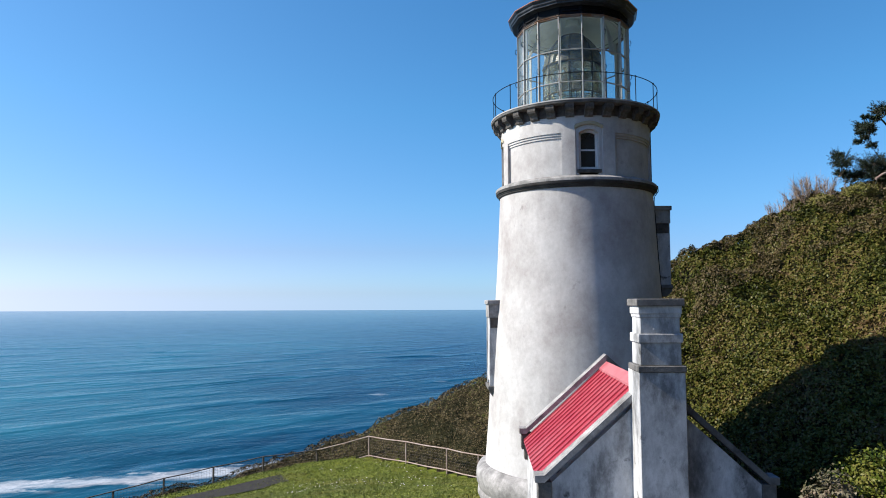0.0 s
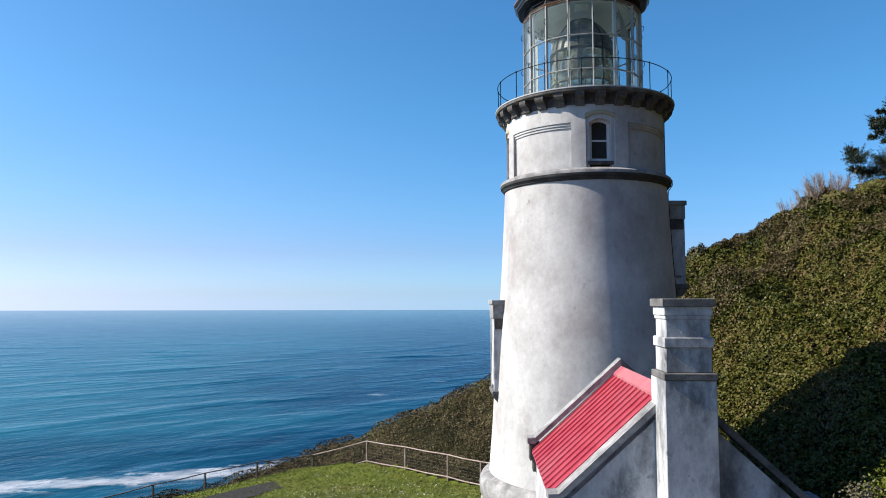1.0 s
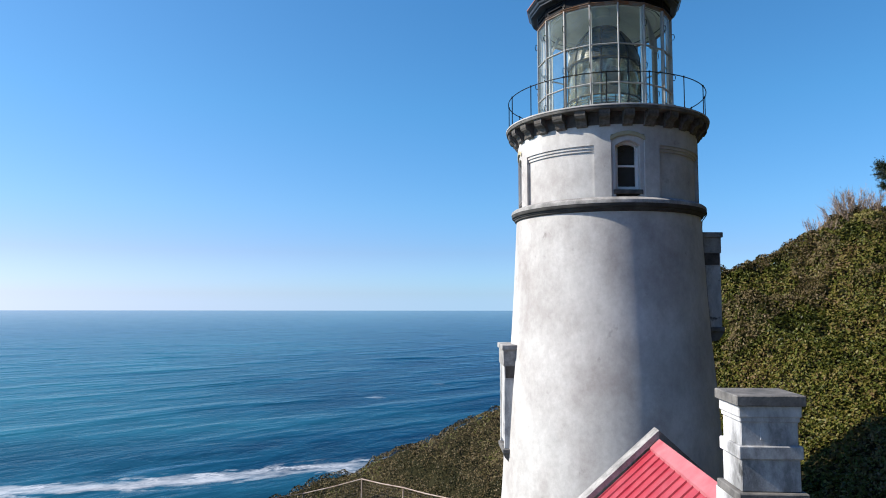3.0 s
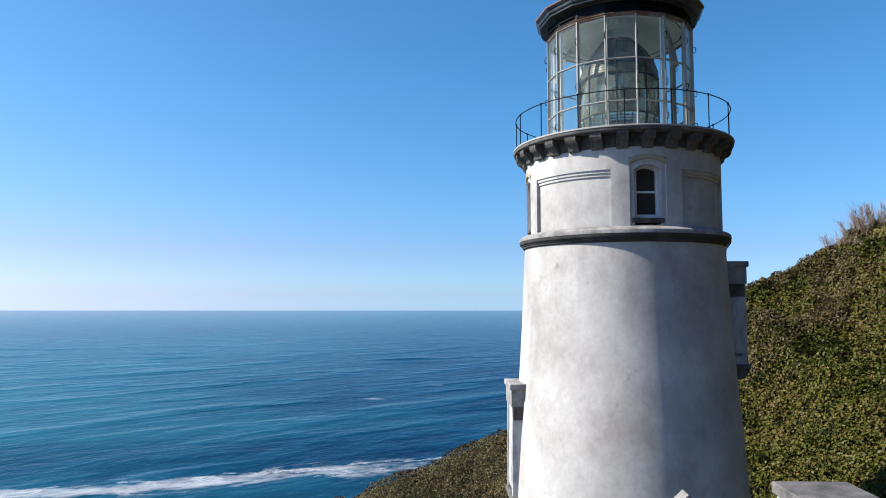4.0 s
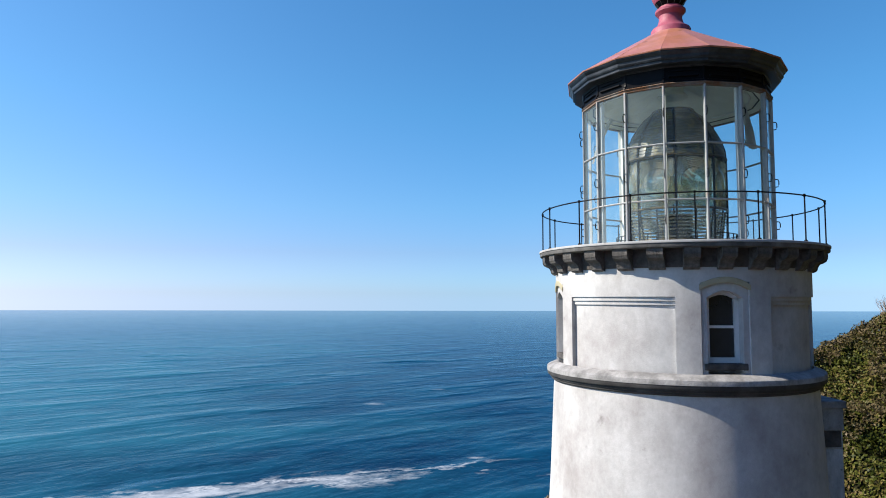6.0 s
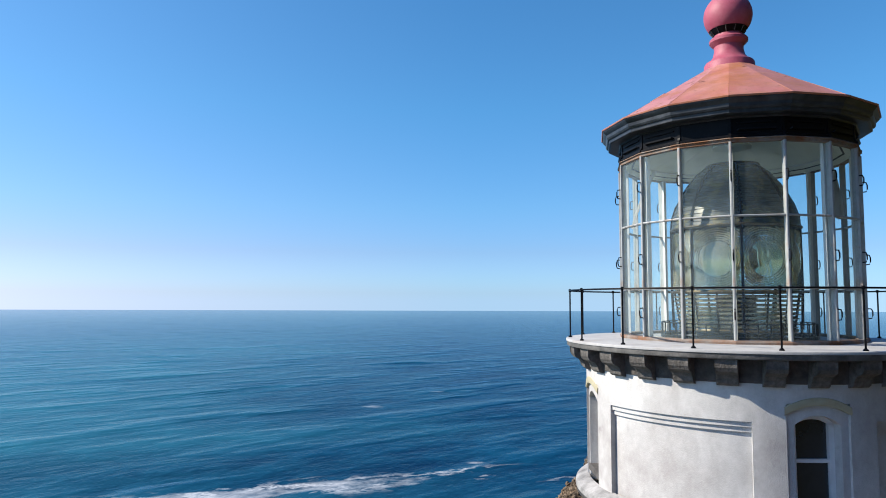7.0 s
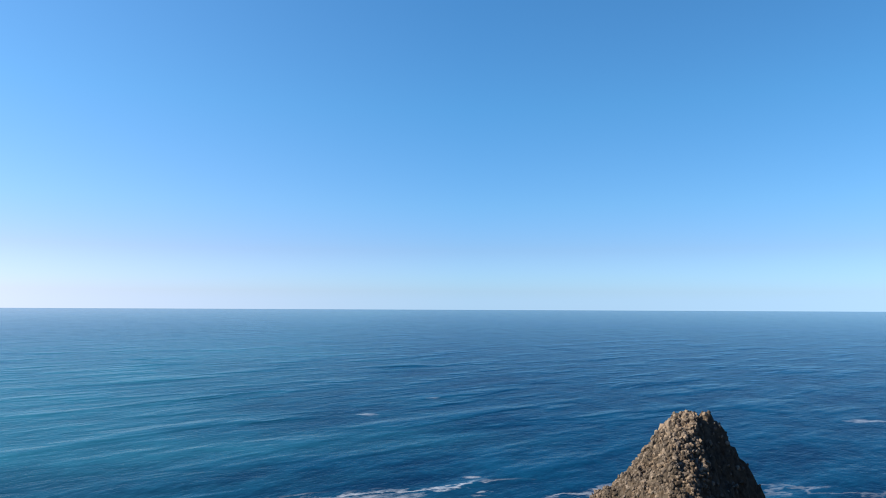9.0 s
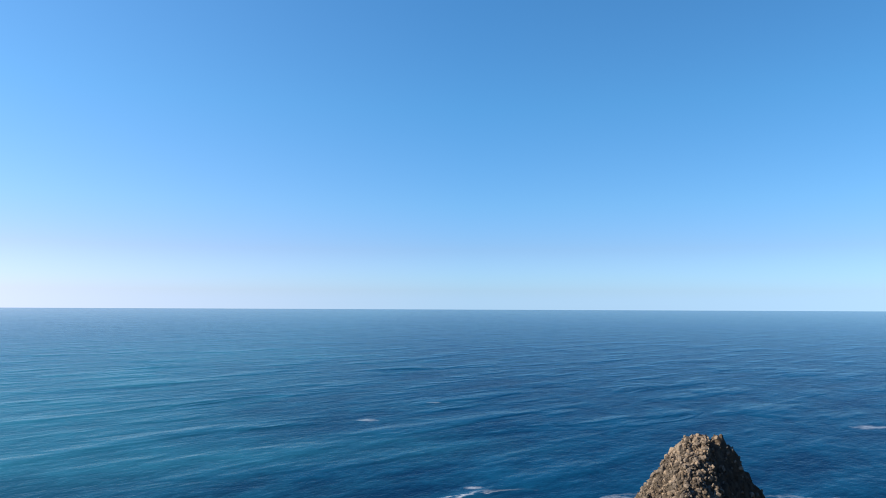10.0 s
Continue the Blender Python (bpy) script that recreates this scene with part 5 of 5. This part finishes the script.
# lawn blades and small white flowers
out = []
while len(out) < 105000:
    x, y = rng.uniform(-22, 4.2), rng.uniform(-4.7, 14)
    if past_fence(x, y) < 0.4 and not shrubbed(x, y):
        out.append((x, y, land(x, y) + 0.05 * fbm(x, y, 0.4, 1.0, 3) + 0.02))
p = np.array(out)
me = quads("lawn_blades", leaf_quads(p, np.tile((0.0, 0.0, 0.25), (len(p), 1)), 0.11, 0.022, 0.5, rng))
tagged(mesh_part("lawn_blades", me, BLADE), "short uneven green lawn", "grass", kind="stuff")
out = []
while len(out) < 110:
    x, y = rng.uniform(-11, -4), rng.uniform(4, 11)
    if past_fence(x, y) < -0.3 and noise.noise(Vector((x * 0.5, y * 0.5, 9))) > 0.02:
        out.append((x, y, land(x, y) + 0.09))
p = np.array(out)
me = quads("lawn_flowers", leaf_quads(p, np.tile((0.0, -0.3, 1.0), (len(p), 1)), 0.042, 0.04, 0.15, rng))
tagged(mesh_part("lawn_flowers", me, FLOWER), "tiny white daisies scattered in the lawn", "flowers", kind="stuff")


def bush(at, rx, rz, count, label, mat):
    ob = thing("bush", at, label, "bush")
    rnd = np.random.default_rng(int(abs(at[0] * 100)))
    d = rnd.normal(0, 1, (count, 3))
    d /= np.linalg.norm(d, axis=1)[:, None]
    lump = np.array([1 + 0.35 * noise.noise(Vector(v) * 2.3) + 0.22 * noise.noise(Vector(v) * 6) for v in d])
    r = (rnd.uniform(0.55, 1, count) ** 0.5 * lump)[:, None]
    p = d * r * (rx, rx, rz) + np.array(at) + (0, 0, rz * 0.55)
    mesh_part("foliage", quads("foliage", leaf_quads(p, d, 0.11, 0.06, 0.6, rnd)), mat, ob)
    bm = bmesh.new()
    for i in range(12):
        tip = Vector(at) + Vector(d[i]) * 0.7 * rx + Vector((0, 0, rz * 0.6))
        tube(bm, [Vector(at) - Vector((0, 0, 0.2)), (Vector(at) + tip) / 2 + Vector((0, 0, 0.1)), tip], 0.025, 5, taper=0.008)
    part("stems", bm, BARK, ob)
    return ob


bush((5.5, -4.6, land(5.5, -4.6) + 0.2), 0.75, 1.15, 4200, "pale grey-green leafy bush on the slope", PALELEAF)
bush((7.0, -4.2, land(7.0, -4.2) + 0.2), 1.15, 1.25, 7000, "bright green leafy bush on the slope", BRIGHTLEAF)
bush((16.75, 12.0, land(16.75, 12.0) + 0.62), 0.85, 0.50, 3600, "low yellow-green shrub under the hilltop conifer", YELLOWLEAF)
bush((14.95, 12.2, land(14.95, 12.2) + 0.55), 0.60, 0.38, 2400, "small pale yellow-green shrub beside dry stems", YELLOWLEAF)
bush((9.2, -4.4, land(9.2, -4.4) + 0.2), 1.3, 1.3, 7000, "rounded bright green shrub on the slope", BRIGHTLEAF)


def dry_shrub(at, height, half, count):
    """Bare stems fanning up from the ground, each with fine twigs."""
    ob = thing("dry_shrub", at, "bare grey-brown twiggy shrub on the hilltop", "shrub", group="dry shrubs")
    rnd = np.random.default_rng(int(at[0] * 10))
    k = 46
    lean = rnd.uniform(-1, 1, (k, 2))
    root = np.array(at) + np.c_[lean * half * 0.55, np.full(k, -0.25)]
    tip = np.array(at) + np.c_[lean * half + rnd.normal(0, 0.12, (k, 2)), height * (1 - 0.45 * lean[:, 0] ** 2) * rnd.uniform(0.5, 0.92, k)]
    s = rnd.integers(0, k, count)
    t = rnd.uniform(0.25, 1.0, count)[:, None]
    base = root[s] + (tip[s] - root[s]) * t
    d = tip[s] - root[s]
    d = d / np.linalg.norm(d, axis=1)[:, None] + rnd.normal(0, 0.62, (count, 3))
    end = base + d * (height * rnd.uniform(0.05, 0.17, count))[:, None]
    side = np.c_[rnd.normal(0, 1, (count, 2)), np.zeros(count)]
    side /= np.linalg.norm(side, axis=1)[:, None]
    mesh_part("twig_mass", quads("twig_mass", np.stack([base - side * 0.007, base + side * 0.007, end + side * 0.002, end - side * 0.002], 1)), DRYTWIG, ob)
    bm = bmesh.new()
    for a, b in zip(root, tip):
        a, b = Vector(a), Vector(b)
        tube(bm, [a, a.lerp(b, 0.5) + Vector((0, 0, 0.06)), b], 0.009, 4, taper=0.003)
    part("stems", bm, DRYTWIG, ob)


dry_shrub((15.0, 13.2, land(15.0, 13.2) + 0.15), 1.95, 1.1, 5200)
dry_shrub((13.2, 13.0, land(13.2, 13.0) + 0.1), 1.15, 0.75, 1500)
dry_shrub((18.0, 12.3, land(18.0, 12.3) + 0.1), 0.8, 0.9, 700)


def conifer(at, pads, label, seed):
    """A wind-bent coast conifer: trunk, crooked limbs, and loose pads of needles at their ends. Pads: x, z and half width."""
    ob = thing("conifer", at, label, "tree")
    rnd = random.Random(seed)
    base = Vector(at)
    trunk = [base + Vector((-0.10 * t * t + 0.05 * t, 0.1 * math.sin(t * 1.3), t)) for t in (-0.4, 0.5, 1.2, 2.0, 2.8, 3.6, 4.6)]
    part("trunk", tube(bmesh.new(), trunk, 0.17, 8, taper=0.03), DARKBARK, ob, smooth=True)
    pts, nor, ends = [], [], []
    for px, pz, half in sorted(pads, reverse=True):
        half *= 1.6 if pz < 13.2 else 1.3
        c = Vector((px, base.y + rnd.uniform(-0.9, 0.7), pz))
        h = min(4.4, max(0.3, (pz - base.z) * 0.78))
        o = base + Vector((-0.10 * h * h + 0.05 * h, 0, h))
        near = [k for k in ends if 0.25 < (k - c).length < 1.7 and k.x > c.x - 0.1]
        if near:
            o = min(near, key=lambda k: (k - c).length)
        ends.append(c)
        path = [o.lerp(c, t) + Vector((0, 0, -0.28 * math.sin(t * 3.14))) + Vector((rnd.gauss(0, 1), rnd.gauss(0, 1), rnd.gauss(0, 1))) * 0.05 for t in (0, 0.3, 0.55, 0.8, 1.0)]
        path[-1] = c
        part("limb", tube(bmesh.new(), path, 0.05 if not near else 0.032, 6, taper=0.012), DARKBARK, ob, smooth=True)
        bm = bmesh.new()
        for k in range(int(34 + 75 * half)):
            az, up = rnd.uniform(0, 6.283), rnd.gauss(0.18, 0.32)
            tip = c + Vector((math.cos(az) * half * rnd.uniform(0.4, 1.15), math.sin(az) * half * rnd.uniform(0.4, 1.1), up * half))
            root = c.lerp(tip, 0.2) + Vector((0, 0, -0.04))
            tube(bm, [root, tip], 0.008, 3, taper=0.003)
            for q in range(34):
                t = rnd.uniform(0.25, 1.08)
                pts.append(root.lerp(tip, t) + Vector((rnd.gauss(0, 0.028), rnd.gauss(0, 0.028), rnd.gauss(0.01, 0.028))))
                nor.append((0.1, 0, 1))
        part("twigs", bm, BARK, ob)
    mesh_part("needles", quads("needles", leaf_quads(np.array(pts), np.array(nor), 0.085, 0.022, 0.8, np.random.default_rng(seed))), NEEDLE, ob)


PADS = [(17.20, 12.70, 0.42), (16.70, 12.37, 0.34), (17.95, 12.30, 0.50), (17.45, 11.80, 0.45), (18.75, 12.15, 0.55), (16.95, 13.00, 0.22), (18.20, 11.65, 0.50), (19.25, 11.95, 0.50), (16.85, 11.95, 0.25), (18.00, 14.45, 0.34), (17.75, 14.20, 0.30), (18.05, 14.90, 0.16), (18.75, 15.15, 0.40), (19.25, 15.35, 0.45), (18.55, 14.80, 0.32), (17.25, 13.90, 0.18), (17.60, 13.55, 0.20), (17.95, 13.80, 0.22), (20.05, 15.55, 0.60), (19.75, 14.85, 0.50), (20.65, 14.35, 0.60), (21.35, 13.15, 0.70), (18.3, 12.15, 0.45), (17.6, 11.75, 0.45), (18.9, 11.9, 0.55), (19.4, 12.3, 0.55), (18.2, 14.1, 0.25), (18.7, 13.5, 0.25)]
conifer((20.45, 13.4, land(20.45, 13.4) - 1.15), PADS, "dark wind-bent conifer on the hilltop", 3)

log = thing("dead_branch", (18.1, 12.2, land(18.1, 12.2) + 0.3), "bleached dead branch lying in the hilltop scrub", "branch")
part("branch_wood", tube(bmesh.new(), [(17.6, 12.0, 11.35), (18.0, 12.0, 11.62), (18.5, 12.05, 11.78), (19.2, 12.2, 12.0)], 0.07, 7, taper=0.03), PALERAIL, log, smooth=True)

# ---- rock stack beyond the tower ----
RC, RTOP, RS = (41.2, 120.1), -3.35, 1.306           # top of the stack, and its scale


def rock_height(x, y):
    dx, dy = (x - RC[0]) / RS, (y - RC[1]) / RS
    u, v = dx + 29.9, dy + 91.0
    dx -= 0.39 * min(dy, 0)
    ax, ay = abs(dx), abs(dy)
    if dx < 0:
        ex = max(0.0, ax - 2.4)
        run = 0.95 * min(ex, 6) + 0.76 * max(0.0, min(ex, 9.5) - 6) + 1.0 * max(0.0, ex - 9.5)
    else:
        ex = max(0.0, ax - 2.7 * max(0.0, min(1.0, 1 + dy / 3.0)))
        run = 0.95 * min(ex, 2.5) + 1.35 * max(0.0, min(ex, 5.5) - 2.5) + 2.2 * max(0.0, ex - 5.5)
    run += (0.60 if dy < 0 else 0.9) * max(0.0, ay - 0.8)
    soft = run + 0.10 * (ax + ay)
    n1 = noise.fractal(Vector((u * 0.16, v * 0.16, 2.0)), 1.0, 2.0, 5)
    n2 = noise.fractal(Vector((u * 0.7, v * 0.7, 5.0)), 0.8, 2.1, 4)
    n3 = abs(noise.noise(Vector((u * 0.45, v * 0.45, 9.0))))
    n4 = noise.voronoi(Vector((u * 1.1, v * 1.1, 3.0)))[0][0]
    rug = 1 + 1.1 * smooth_step(0.5, 3.5, dx) * min(1, run / 4)          # deep pits added to this face to darken its shade
    return RTOP + RS * (-soft + 1.0 * n1 * min(1, run / 4) + 0.75 * rug * n2 - 0.9 * rug * n3 * min(1, run / 2) - 0.55 * rug * n4 + 0.2)


ROCKOB = thing("rock_stack", (RC[0], RC[1], -40), "steep brown conglomerate rock pinnacle above the sea", "rock")
rr = [0.0001]
while rr[-1] < 82:
    rr.append(rr[-1] + 0.26 + 0.028 * rr[-1])
SEG = 340
verts = [(RC[0] + r * math.cos(2 * math.pi * k / SEG), RC[1] + r * math.sin(2 * math.pi * k / SEG), 0) for r in rr for k in range(SEG)]
verts = [(x, y, max(-60, rock_height(x, y))) for x, y, z in verts]
faces = [(j * SEG + k, j * SEG + (k + 1) % SEG, (j + 1) * SEG + (k + 1) % SEG, (j + 1) * SEG + k) for j in range(len(rr) - 1) for k in range(SEG)]
mesh_part("rock_body", raw("rock_body", verts, faces), ROCK, ROCKOB, "rough brown rock face")
stones = []
rnd = random.Random(5)
for seed in range(6):
    bm = bmesh.new()
    bmesh.ops.create_icosphere(bm, subdivisions=1, radius=1.0)
    for v in bm.verts:
        v.co *= 1 + 0.55 * noise.noise(v.co * 1.6 + Vector((seed * 7, 0, 0)))
    me = bpy.data.meshes.new("stone")
    bm.to_mesh(me)
    bm.free()
    stones.append(me)
vbase, fbase = [[v.co.copy() for v in me.vertices] for me in stones], [[tuple(f.vertices) for f in me.polygons] for me in stones]
verts, faces = [], []
for i in range(9500):
    near_top = i < 260
    r = rnd.uniform(0, 1) ** 0.7 * (8.0 if near_top else 29.0)
    a = radians(rnd.uniform(150, 400)) if rnd.random() < 0.9 else radians(rnd.uniform(0, 360))
    # stones thinned on the shaded side, where they would catch the sun
    if math.cos(a - radians(-25)) > 0.35 and rnd.random() < 0.8:
        a = radians(rnd.uniform(150, 265))
    x, y = RC[0] + r * math.cos(a), RC[1] + r * math.sin(a)
    s = (0.14 + 0.40 * rnd.random() ** 2) if near_top else (0.10 + 0.30 * rnd.random() ** 2)
    s *= RS * (1.6 if rnd.random() < 0.06 else 1)
    m = Matrix.LocRotScale((x, y, rock_height(x, y) + (0.1 if near_top else -0.2) * s), Euler([rnd.uniform(0, 6.3) for _ in range(3)]), (s, s * rnd.uniform(0.6, 1), s * rnd.uniform(0.5, 0.9)))
    k = i % 6
    if near_top:
        ob = mesh_part("stone", stones[k], STONE, ROCKOB)
        ob.matrix_basis = m
    else:
        o = len(verts)
        verts += [m @ v for v in vbase[k]]
        faces += [tuple(o + q for q in f) for f in fbase[k]]
tagged(mesh_part("rubble", raw("rubble", verts, faces), STONE, ROCKOB, "embedded cobbles and rubble"), kind="stuff")
